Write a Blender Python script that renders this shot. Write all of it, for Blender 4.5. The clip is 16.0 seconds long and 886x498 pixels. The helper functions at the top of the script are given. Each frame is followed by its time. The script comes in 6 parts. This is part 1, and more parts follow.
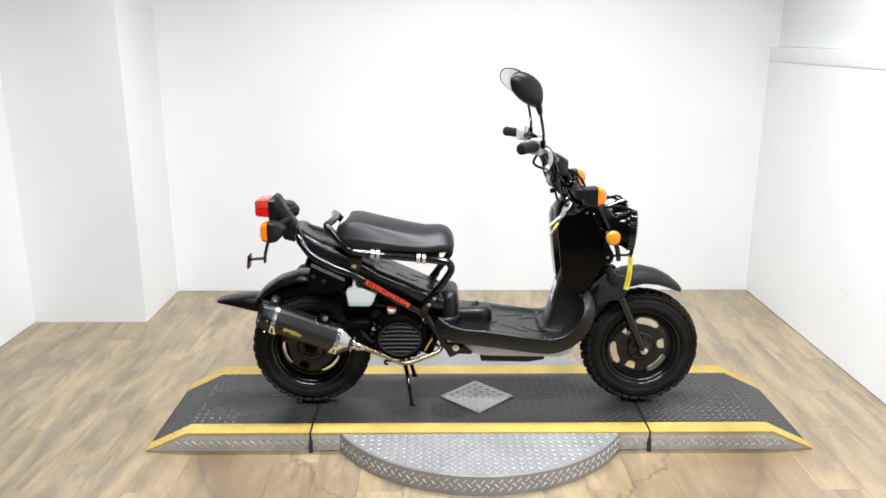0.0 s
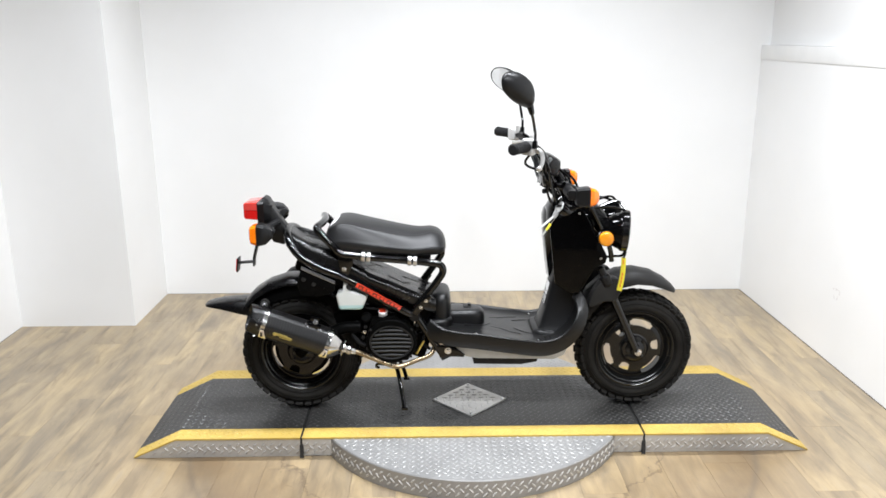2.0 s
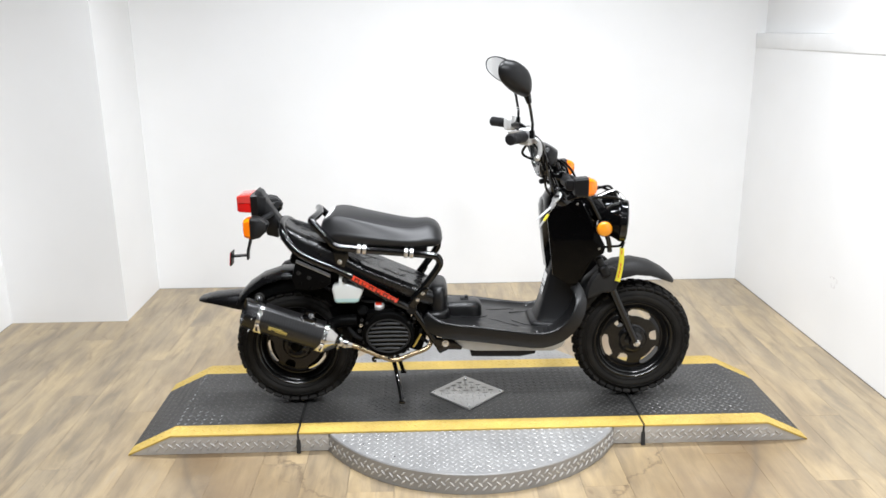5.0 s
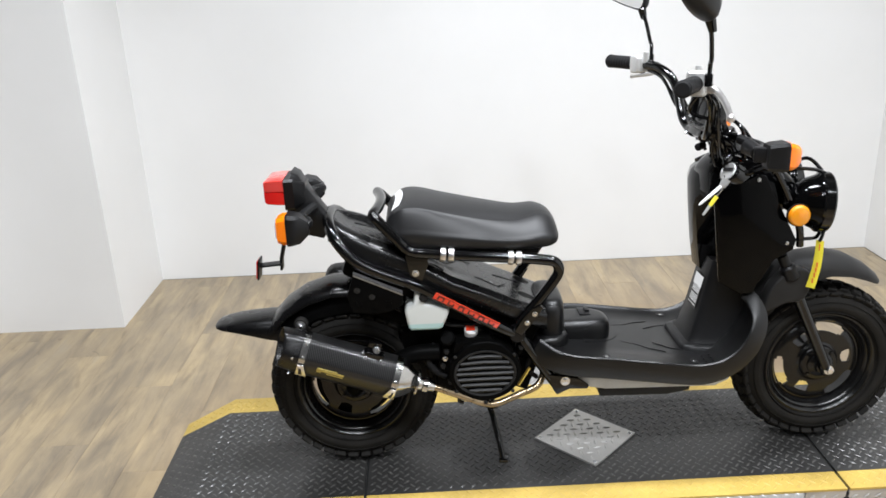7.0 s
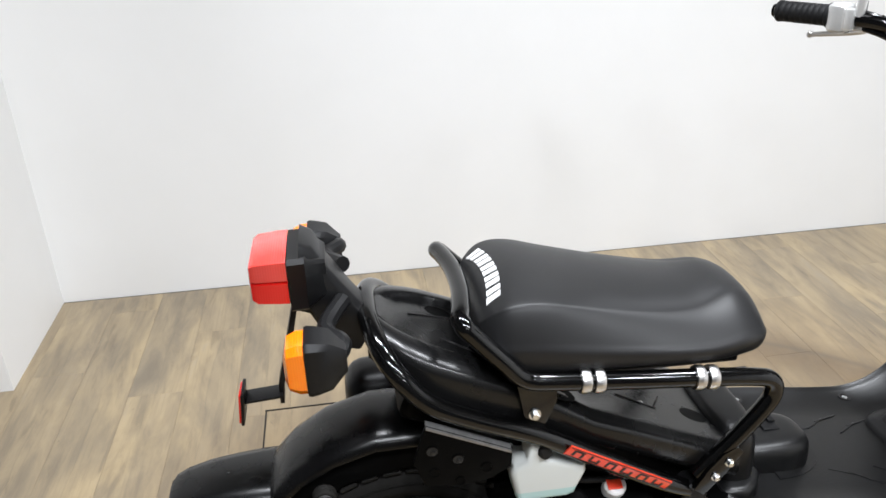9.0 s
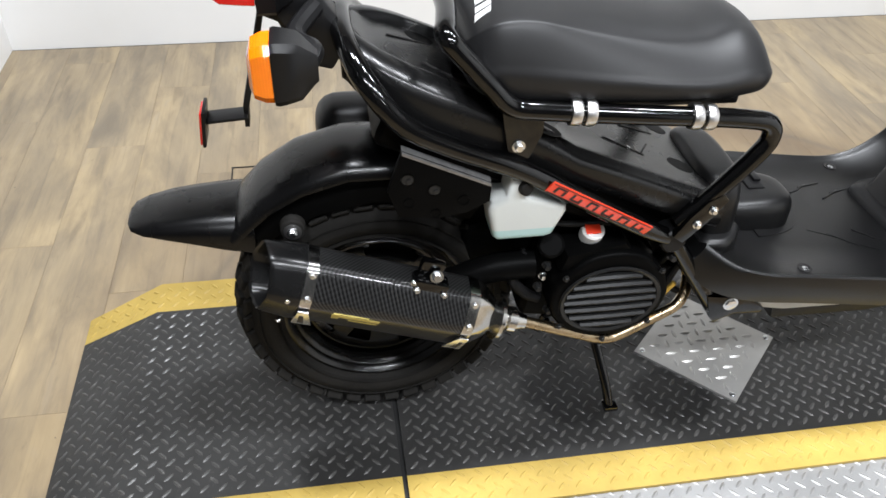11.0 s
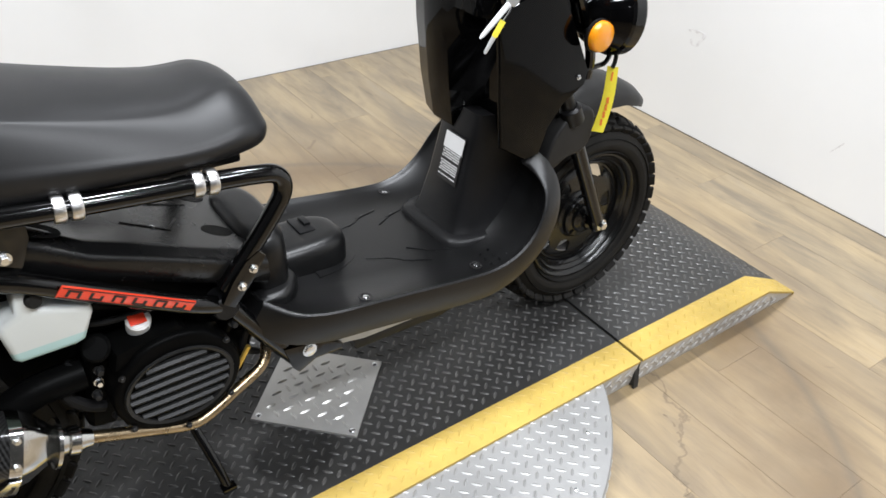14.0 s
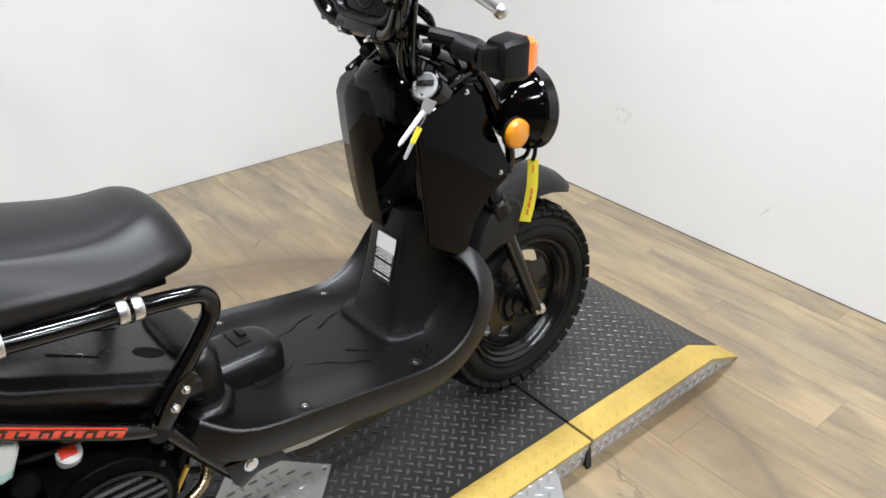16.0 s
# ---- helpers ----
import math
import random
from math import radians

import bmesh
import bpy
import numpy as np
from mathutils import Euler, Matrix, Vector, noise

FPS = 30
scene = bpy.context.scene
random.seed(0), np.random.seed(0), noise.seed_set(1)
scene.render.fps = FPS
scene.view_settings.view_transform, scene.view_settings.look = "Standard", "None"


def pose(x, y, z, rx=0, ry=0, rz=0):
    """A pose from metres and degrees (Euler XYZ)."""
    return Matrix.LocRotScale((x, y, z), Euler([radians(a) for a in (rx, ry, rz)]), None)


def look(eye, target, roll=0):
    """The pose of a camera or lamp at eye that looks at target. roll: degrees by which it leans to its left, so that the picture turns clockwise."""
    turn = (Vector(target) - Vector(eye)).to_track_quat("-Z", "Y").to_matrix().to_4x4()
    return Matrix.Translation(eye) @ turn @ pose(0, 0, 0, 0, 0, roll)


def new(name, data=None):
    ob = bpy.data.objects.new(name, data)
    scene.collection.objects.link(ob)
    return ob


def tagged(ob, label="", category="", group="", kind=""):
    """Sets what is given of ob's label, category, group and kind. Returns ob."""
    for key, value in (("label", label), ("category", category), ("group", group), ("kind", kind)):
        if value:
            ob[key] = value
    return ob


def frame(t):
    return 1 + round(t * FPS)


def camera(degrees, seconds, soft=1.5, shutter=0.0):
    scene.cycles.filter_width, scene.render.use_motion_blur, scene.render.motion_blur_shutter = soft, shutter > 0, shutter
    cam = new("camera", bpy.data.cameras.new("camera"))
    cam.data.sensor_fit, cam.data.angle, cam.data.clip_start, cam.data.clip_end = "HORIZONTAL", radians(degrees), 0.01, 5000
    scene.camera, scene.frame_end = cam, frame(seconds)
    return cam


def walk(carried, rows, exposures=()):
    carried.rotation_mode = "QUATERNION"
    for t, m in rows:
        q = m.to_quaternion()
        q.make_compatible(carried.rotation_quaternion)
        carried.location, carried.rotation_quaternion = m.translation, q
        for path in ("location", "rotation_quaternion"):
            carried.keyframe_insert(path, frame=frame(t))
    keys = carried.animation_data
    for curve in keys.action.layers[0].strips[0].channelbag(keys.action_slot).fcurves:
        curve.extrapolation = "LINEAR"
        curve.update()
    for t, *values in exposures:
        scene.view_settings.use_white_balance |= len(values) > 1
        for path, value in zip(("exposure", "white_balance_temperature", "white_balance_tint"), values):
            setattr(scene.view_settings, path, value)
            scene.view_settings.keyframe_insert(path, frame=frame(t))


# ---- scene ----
cam = camera(58.3, 16.0, soft=1.6)
PATH = [
    (0, (-0.152, -2.837, 1.443), (-0.138, -0.905, 0.924), -0.0),
    (0.5, (-0.155, -2.821, 1.435), (-0.125, -0.891, 0.909), -0.2),
    (1, (-0.144, -2.813, 1.44), (-0.119, -0.883, 0.916), -0.3),
    (1.5, (-0.15, -2.81, 1.441), (-0.115, -0.878, 0.925), -0.3),
    (2, (-0.148, -2.804, 1.444), (-0.115, -0.873, 0.923), -0.2),
    (2.5, (-0.148, -2.806, 1.439), (-0.117, -0.875, 0.922), -0.2),
    (3, (-0.147, -2.806, 1.442), (-0.118, -0.874, 0.923), -0.3),
    (3.5, (-0.143, -2.806, 1.439), (-0.116, -0.873, 0.925), -0.4),
    (5.8, (-0.223, -2.686, 1.428), (-0.125, -0.784, 0.819), -1.6),
    (6, (-0.256, -2.617, 1.408), (-0.131, -0.729, 0.759), -3.3),
    (6.5, (-0.311, -2.262, 1.379), (-0.364, -0.369, 0.735), -2.8),
    (7, (-0.414, -1.907, 1.352), (-0.379, -0.026, 0.674), -2.3),
    (7.5, (-0.495, -1.584, 1.335), (-0.309, 0.247, 0.553), -3.0),
    (8, (-0.521, -1.262, 1.338), (-0.474, 0.598, 0.604), -3.3),
    (8.5, (-0.616, -1.075, 1.319), (-0.494, 0.736, 0.478), -2.7),
    (9, (-0.678, -0.972, 1.326), (-0.442, 0.812, 0.454), -2.1),
    (9.5, (-0.696, -0.948, 1.281), (-0.508, 0.757, 0.253), 0.0),
    (9.7, (-0.698, -0.945, 1.255), (-0.511, 0.722, 0.165), 0.4),
    (11.8, (-0.659, -0.96, 1.192), (-0.234, 0.5, -0.108), 4.0),
    (12, (-0.642, -0.959, 1.191), (-0.159, 0.492, -0.098), 4.6),
    (12.5, (-0.603, -0.97, 1.191), (0.025, 0.44, -0.08), 5.1),
    (13, (-0.563, -0.978, 1.187), (0.201, 0.389, -0.057), 5.5),
    (13.5, (-0.526, -0.984, 1.192), (0.372, 0.332, -0.017), 5.5),
    (14, (-0.491, -0.991, 1.208), (0.508, 0.3, 0.051), 3.7),
    (14.5, (-0.472, -0.99, 1.224), (0.571, 0.309, 0.118), 2.5),
    (15, (-0.462, -0.999, 1.232), (0.627, 0.324, 0.2), 1.7),
    (15.5, (-0.455, -1.013, 1.239), (0.663, 0.326, 0.261), 0.8),
    (16, (-0.449, -1.018, 1.255), (0.678, 0.3, 0.259), 0.9),
]
EXPOSURE = [(0, -0.11), (3.5, -0.06), (6, -0.2), (7, -0.29), (8, -0.3), (9, -0.29), (9.5, -0.14), (12, -0.2), (13, -0.15), (14, -0.29), (14.5, -0.3), (15, -0.33), (16, -0.43)]
walk(cam, [(t, look(eye, target, roll)) for t, eye, target, roll in PATH], EXPOSURE)

# ---- light ----
world = bpy.data.worlds.new("room_air")
scene.world = world
world.use_nodes = True
world.node_tree.nodes["Background"].inputs["Color"].default_value = (1.0, 0.98, 0.95, 1)
world.node_tree.nodes["Background"].inputs["Strength"].default_value = 0.02


def ceiling_lamp(x, y, w, d, watts, spread=155, z=2.72):
    data = bpy.data.lights.new("ceiling_lamp", "AREA")
    data.shape, data.size, data.size_y, data.energy = "RECTANGLE", w, d, watts
    data.color = (0.912, 0.945, 1.0)
    data.spread = radians(spread)
    lamp = new("ceiling_lamp", data)
    lamp.matrix_world = pose(x, y, z)


for x in (-1.0, -0.35, 0.35, 1.0):
    ceiling_lamp(x, 0.1, 0.22, 0.22, 23.5, 140)
    ceiling_lamp(x, -1.6, 0.22, 0.22, 31)
for x in (-0.7, 0.7):
    ceiling_lamp(x, -3.6, 0.3, 0.3, 20)


# ---- materials ----
def nodes_of(name):
    m = bpy.data.materials.new(name)
    m.use_nodes = True
    nt = m.node_tree
    return m, nt, nt.nodes["Principled BSDF"]


def add(nt, kind, **values):
    n = nt.nodes.new(kind)
    for key, value in values.items():
        n.inputs[key.replace("_", " ")].default_value = value
    return n


def ramp(nt, fac, stops):
    n = nt.nodes.new("ShaderNodeValToRGB")
    e = n.color_ramp.elements
    while len(e) < len(stops):
        e.new(0.5)
    for el, (pos, col) in zip(e, stops):
        el.position = pos
        el.color = (*col, 1) if len(col) == 3 else col
    nt.links.new(fac, n.inputs["Fac"])
    return n.outputs["Color"]


def grey(v):
    return (v, v, v)


def mixed(nt, fac, a, b, blend="MIX"):
    n = nt.nodes.new("ShaderNodeMix")
    n.data_type, n.blend_type = "RGBA", blend
    for sock, value in ((n.inputs[0], fac), (n.inputs[6], a), (n.inputs[7], b)):
        if isinstance(value, (int, float)):
            sock.default_value = value
        elif isinstance(value, tuple):
            sock.default_value = (*value, 1)
        else:
            nt.links.new(value, sock)
    return n.outputs[2]


def maths(nt, op, a, b=0.0, c=0.0):
    n = nt.nodes.new("ShaderNodeMath")
    n.operation = op
    for sock, value in zip(n.inputs, (a, b, c)):
        if isinstance(value, (int, float)):
            sock.default_value = value
        else:
            nt.links.new(value, sock)
    return n.outputs[0]


def noise_at(nt, scale, detail=4.0, rough=0.55, stretch=None, coords="position"):
    n = add(nt, "ShaderNodeTexNoise", Scale=scale, Detail=detail, Roughness=rough)
    if coords == "position":
        src = nt.nodes.new("ShaderNodeNewGeometry").outputs["Position"]
    else:
        src = nt.nodes.new("ShaderNodeTexCoord").outputs["Object"]
    if stretch:
        mp = add(nt, "ShaderNodeMapping", Scale=stretch)
        nt.links.new(src, mp.inputs["Vector"])
        src = mp.outputs["Vector"]
    nt.links.new(src, n.inputs["Vector"])
    return n.outputs["Fac"]


def bump(nt, bsdf, height, strength, distance):
    b = add(nt, "ShaderNodeBump", Strength=strength, Distance=distance)
    nt.links.new(height, b.inputs["Height"])
    nt.links.new(b.outputs["Normal"], bsdf.inputs["Normal"])


def plain(name, colour, rough, metal=0.0, vary=0.15, coarse=14.0, fine=260.0, relief=0.15, depth=0.0006, coat=0.0, spec=0.5):
    """A surface with slow colour variation, patchy gloss and fine relief."""
    m, nt, b = nodes_of(name)
    slow, quick = noise_at(nt, coarse), noise_at(nt, fine, 2.0)
    both = maths(nt, "ADD", maths(nt, "MULTIPLY", slow, 0.7), maths(nt, "MULTIPLY", quick, 0.3))
    lo = tuple(c * (1 - vary) for c in colour)
    hi = tuple(min(1, c * (1 + vary)) for c in colour)
    nt.links.new(ramp(nt, both, [(0.3, lo), (0.7, hi)]), b.inputs["Base Color"])
    nt.links.new(maths(nt, "ADD", rough - 0.06, maths(nt, "MULTIPLY", slow, 0.12)), b.inputs["Roughness"])
    b.inputs["Metallic"].default_value = metal
    b.inputs["Coat Weight"].default_value = coat
    b.inputs["Coat Roughness"].default_value = 0.08
    b.inputs["Specular IOR Level"].default_value = spec
    if relief:
        bump(nt, b, quick, relief, depth)
    return m


def lens_plastic(name, colour, rough=0.12):
    """Moulded lamp plastic: clear coat over a glowing-through dyed body, with fine ribs."""
    m, nt, b = nodes_of(name)
    w = add(nt, "ShaderNodeTexWave", Scale=95.0, Distortion=0.0)
    nt.links.new(nt.nodes.new("ShaderNodeNewGeometry").outputs["Position"], w.inputs["Vector"])
    nt.links.new(mixed(nt, maths(nt, "MULTIPLY", w.outputs["Fac"], 0.3), colour, tuple(c * 0.86 for c in colour)), b.inputs["Base Color"])
    b.inputs["Roughness"].default_value = rough
    b.inputs["Subsurface Weight"].default_value = 0.35
    b.inputs["Subsurface Radius"].default_value = (0.02, 0.008, 0.004)
    b.inputs["Coat Weight"].default_value = 0.6
    bump(nt, b, w.outputs["Fac"], 0.15, 0.001)
    return m


GLOSS = plain("gloss_black_paint", (0.0012, 0.0012, 0.0013), 0.06, relief=0.0, spec=0.13)
TUBE = plain("black_enamel", (0.0017, 0.0017, 0.0018), 0.1, relief=0.015, spec=0.5)
BOARD = plain("footboard_plastic", (0.0032, 0.0032, 0.0034), 0.36, vary=0.35, coarse=9.0, relief=0.35, depth=0.0004, spec=0.42)
PLASTIC = plain("black_plastic", (0.0058, 0.0058, 0.0062), 0.38, vary=0.25, relief=0.3, depth=0.0004, spec=0.24)
MATTE = plain("faded_black_plastic", (0.018, 0.0176, 0.0172), 0.45, vary=0.2, relief=0.2, depth=0.0004, spec=0.15)
FENDER = plain("satin_black_plastic", (0.0022, 0.0022, 0.0024), 0.27, vary=0.2, relief=0.05, spec=0.34)
TRAY = plain("gloss_moulded_plastic", (0.0045, 0.0045, 0.0046), 0.27, vary=0.25, relief=0.08, spec=0.4)
VINYL = plain("seat_vinyl", (0.0085, 0.0085, 0.009), 0.44, vary=0.15, fine=480.0, relief=0.25, depth=0.0003, spec=0.4)
RUBBER = plain("tyre_rubber", (0.0135, 0.0127, 0.0115), 0.7, vary=0.4, relief=0.4, spec=0.12)
GRIP = plain("grip_rubber", (0.007, 0.007, 0.0075), 0.6, vary=0.2, relief=0.3, spec=0.2)
RIM = plain("satin_black_steel", (0.005, 0.005, 0.005), 0.22, vary=0.2, relief=0.05, spec=0.42)
CAST = plain("black_cast_metal", (0.0022, 0.0022, 0.0022), 0.4, vary=0.3, relief=0.3, spec=0.035)
SLAT = plain("dark_grey_plastic", (0.012, 0.012, 0.012), 0.45, vary=0.2, relief=0.3, spec=0.3)
CHROME = plain("zinc_plated_steel", (0.76, 0.77, 0.78), 0.24, metal=1.0, vary=0.1, relief=0.05)
ALLOY = plain("brushed_alloy", (0.62, 0.61, 0.6), 0.33, metal=1.0, vary=0.12, relief=0.15)
LIP = plain("grey_steel_lip", (0.22, 0.22, 0.22), 0.3, metal=0.7, vary=0.3, coarse=50.0)
POLISHED = plain("polished_steel", (0.5, 0.495, 0.48), 0.15, metal=1.0, vary=0.2, coarse=40.0, relief=0.1)
SILVER = plain("silver_paint", (0.62, 0.62, 0.61), 0.32, metal=0.55, vary=0.1, relief=0.1)
PIPE = plain("heat_tinted_steel", (0.36, 0.28, 0.18), 0.28, metal=1.0, vary=0.35, coarse=30.0, relief=0.1)
BRASS = plain("yellow_zinc", (0.75, 0.52, 0.12), 0.3, metal=0.8, vary=0.2)
GREYPAN = plain("grey_plastic", (0.5, 0.5, 0.49), 0.45, vary=0.15)
STICKER = plain("red_sticker", (0.88, 0.055, 0.018), 0.3, vary=0.06, relief=0.02, coat=0.4)
INK = plain("black_ink", (0.012, 0.011, 0.011), 0.5, vary=0.1, relief=0.0)
LABEL = plain("white_label", (0.72, 0.72, 0.71), 0.45, vary=0.05, relief=0.03)
YTAG = plain("yellow_tag_paper", (0.9, 0.78, 0.06), 0.5, vary=0.08, relief=0.05)
ORANGEINK = plain("orange_ink", (0.8, 0.22, 0.04), 0.5, vary=0.1, relief=0.0)
GOLDINK = plain("gold_print", (0.62, 0.52, 0.16), 0.35, metal=0.4, vary=0.15)
AMBER = lens_plastic("amber_lens", (0.93, 0.22, 0.004))
REFLECT = lens_plastic("amber_reflector", (0.74, 0.28, 0.008), 0.2)
RED = lens_plastic("red_lens", (0.62, 0.012, 0.01))
PALERED = lens_plastic("pale_red_lens", (0.66, 0.06, 0.05), 0.2)
TRIM = plain("white_trim_paint", (0.8, 0.8, 0.79), 0.4, vary=0.03, relief=0.06)
def make_mirror():
    m, nt, b = nodes_of("mirror_glass")
    b.inputs["Metallic"].default_value = 1.0
    b.inputs["Base Color"].default_value = (0.86, 0.87, 0.88, 1)
    b.inputs["Roughness"].default_value = 0.03
    return m


MIRROR = make_mirror()
GRIME = plain("floor_grime", (0.11, 0.095, 0.075), 0.8, vary=0.7, coarse=9.0)
JOINT = plain("black_joint_rubber", (0.012, 0.012, 0.012), 0.7, vary=0.2)


def make_wall():
    m, nt, b = nodes_of("white_wall_paint")
    slow, fine = noise_at(nt, 1.3, 5.0), noise_at(nt, 170.0, 3.0)
    scuff = noise_at(nt, 6.0, 8.0, 0.7)
    base = ramp(nt, slow, [(0.25, (0.77, 0.77, 0.76)), (0.75, (0.83, 0.83, 0.825))])
    marks = ramp(nt, scuff, [(0.0, grey(0.0)), (0.7, grey(0.0)), (0.8, grey(0.16))])
    nt.links.new(mixed(nt, marks, base, (0.6, 0.59, 0.57)), b.inputs["Base Color"])
    b.inputs["Roughness"].default_value = 0.55
    bump(nt, b, fine, 0.12, 0.0012)
    return m


def make_tank():
    m, nt, b = nodes_of("milky_plastic")
    sep = nt.nodes.new("ShaderNodeSeparateXYZ")
    nt.links.new(nt.nodes.new("ShaderNodeNewGeometry").outputs["Position"], sep.inputs[0])
    fluid = maths(nt, "LESS_THAN", sep.outputs["Z"], 0.518)
    nt.links.new(mixed(nt, fluid, (0.56, 0.58, 0.56), (0.38, 0.54, 0.53)), b.inputs["Base Color"])
    b.inputs["Roughness"].default_value = 0.38
    b.inputs["Subsurface Weight"].default_value = 0.3
    b.inputs["Subsurface Radius"].default_value = (0.02, 0.02, 0.02)
    bump(nt, b, noise_at(nt, 90.0), 0.1, 0.001)
    return m


def make_carbon():
    """Diagonal tows running round the muffler, under clear lacquer."""
    m, nt, b = nodes_of("carbon_weave")
    sep = nt.nodes.new("ShaderNodeSeparateXYZ")
    nt.links.new(nt.nodes.new("ShaderNodeNewGeometry").outputs["Position"], sep.inputs[0])
    x, y, z = (sep.outputs[k] for k in "XYZ")
    along = maths(nt, "SUBTRACT", maths(nt, "MULTIPLY", x, 0.942), maths(nt, "MULTIPLY", z, 0.336))
    around = maths(nt, "SUBTRACT", maths(nt, "ADD", maths(nt, "MULTIPLY", x, 0.336), maths(nt, "MULTIPLY", z, 0.942)), y)
    u = maths(nt, "FRACT", maths(nt, "MULTIPLY", maths(nt, "ADD", along, maths(nt, "MULTIPLY", around, 1.15)), 170.0))
    v = maths(nt, "FRACT", maths(nt, "MULTIPLY", maths(nt, "SUBTRACT", around, maths(nt, "MULTIPLY", along, 0.3)), 260.0))
    tow = ramp(nt, u, [(0.0, grey(0.0)), (0.25, grey(1.0)), (0.5, grey(1.0)), (0.7, grey(0.0))])
    step = maths(nt, "MULTIPLY", maths(nt, "GREATER_THAN", v, 0.5), 0.2)
    nt.links.new(ramp(nt, maths(nt, "ADD", maths(nt, "MULTIPLY", tow, 0.8), step), [(0.0, grey(0.0012)), (1.0, grey(0.026))]), b.inputs["Base Color"])
    b.inputs["Roughness"].default_value = 0.28
    b.inputs["Specular IOR Level"].default_value = 0.2
    b.inputs["Coat Weight"].default_value = 0.4
    b.inputs["Coat Roughness"].default_value = 0.12
    bump(nt, b, tow, 0.15, 0.0003)
    return m


def make_wood():
    """Rustic vinyl planks: pale beige boards with brown-grey streaks and knots, scuffed round the turntable."""
    m, nt, b = nodes_of("rustic_vinyl_plank")
    geo = nt.nodes.new("ShaderNodeNewGeometry")
    rand = nt.nodes.new("ShaderNodeObjectInfo").outputs["Random"]
    shift = nt.nodes.new("ShaderNodeCombineXYZ")
    nt.links.new(maths(nt, "MULTIPLY", rand, 37.0), shift.inputs[0])
    nt.links.new(maths(nt, "MULTIPLY", rand, 91.0), shift.inputs[1])
    vec = nt.nodes.new("ShaderNodeVectorMath")
    nt.links.new(geo.outputs["Position"], vec.inputs[0])
    nt.links.new(shift.outputs[0], vec.inputs[1])

    def grain(scale, stretch, detail, dist=0.6):
        mp = add(nt, "ShaderNodeMapping", Scale=stretch)
        nt.links.new(vec.outputs[0], mp.inputs["Vector"])
        n = add(nt, "ShaderNodeTexNoise", Scale=scale, Detail=detail, Roughness=0.62, Distortion=dist)
        nt.links.new(mp.outputs["Vector"], n.inputs["Vector"])
        return n.outputs["Fac"]

    broad = grain(2.6, (2.0, 0.75, 1), 5.0, 0.5)
    strip = grain(5.2, (2.6, 0.55, 1), 6.0, 0.45)
    streak = grain(8.0, (3.0, 0.42, 1), 5.0, 0.6)
    thread = grain(60.0, (3.0, 0.07, 1), 3.0, 0.2)
    knots = grain(8.0, (1.0, 0.6, 1), 2.0, 1.5)
    tone = ramp(nt, strip, [(0.34, (0.18, 0.15, 0.108)), (0.44, (0.262, 0.214, 0.145)), (0.52, (0.335, 0.27, 0.174)), (0.6, (0.395, 0.318, 0.202)), (0.7, (0.365, 0.31, 0.228))])
    tone = mixed(nt, ramp(nt, broad, [(0.34, grey(0.5)), (0.53, grey(0.0))]), tone, (0.2, 0.17, 0.126))
    tone = mixed(nt, ramp(nt, broad, [(0.54, grey(0.0)), (0.72, grey(0.5))]), tone, (0.4, 0.312, 0.18))
    tone = mixed(nt, ramp(nt, streak, [(0.33, grey(0.45)), (0.42, grey(0.0))]), tone, (0.12, 0.095, 0.066))
    tone = mixed(nt, ramp(nt, thread, [(0.3, grey(0.28)), (0.48, grey(0.0))]), tone, (0.16, 0.125, 0.09))
    tone = mixed(nt, ramp(nt, knots, [(0.25, grey(0.7)), (0.29, grey(0.0))]), tone, (0.13, 0.095, 0.06))
    fleck = grain(26.0, (1.4, 0.7, 1), 3.0, 0.8)
    tone = mixed(nt, ramp(nt, fleck, [(0.235, grey(0.9)), (0.275, grey(0.0))]), tone, (0.06, 0.045, 0.032))
    tone = mixed(nt, 0.12, tone, ramp(nt, rand, [(0.0, (0.2, 0.16, 0.105)), (0.5, (0.34, 0.265, 0.16)), (1.0, (0.28, 0.235, 0.17))]))
    sep = nt.nodes.new("ShaderNodeSeparateXYZ")
    nt.links.new(geo.outputs["Position"], sep.inputs[0])
    lane = maths(nt, "MULTIPLY", maths(nt, "SUBTRACT", maths(nt, "ADD", sep.outputs["X"], maths(nt, "MULTIPLY", maths(nt, "SUBTRACT", streak, 0.5), 0.045)), -2.247), 1 / 0.0762)
    cell = nt.nodes.new("ShaderNodeCombineXYZ")
    nt.links.new(maths(nt, "FLOOR", lane), cell.inputs[0])
    nt.links.new(maths(nt, "MULTIPLY", rand, 53.0), cell.inputs[1])
    white = nt.nodes.new("ShaderNodeTexWhiteNoise")
    white.noise_dimensions = "2D"
    nt.links.new(cell.outputs[0], white.inputs["Vector"])
    tone = mixed(nt, 0.6, tone, ramp(nt, white.outputs["Value"], [(0.0, (0.74, 0.755, 0.8)), (0.5, (0.97, 0.96, 0.95)), (1.0, (1.12, 1.1, 1.04))]), "MULTIPLY")
    seam = maths(nt, "ABSOLUTE", maths(nt, "SUBTRACT", maths(nt, "FRACT", lane), 0.5))
    seam = maths(nt, "MULTIPLY", ramp(nt, seam, [(0.45, grey(0.0)), (0.5, grey(1.0))]), ramp(nt, broad, [(0.35, grey(0.45)), (0.6, grey(0.05))]))
    tone = mixed(nt, seam, tone, (0.13, 0.105, 0.075))
    # scuffs left by the turning ramp: a wide outer band and a thin broken inner line
    flat = add(nt, "ShaderNodeVectorMath")
    flat.operation = "MULTIPLY"
    flat.inputs[1].default_value = (1, 1, 0)
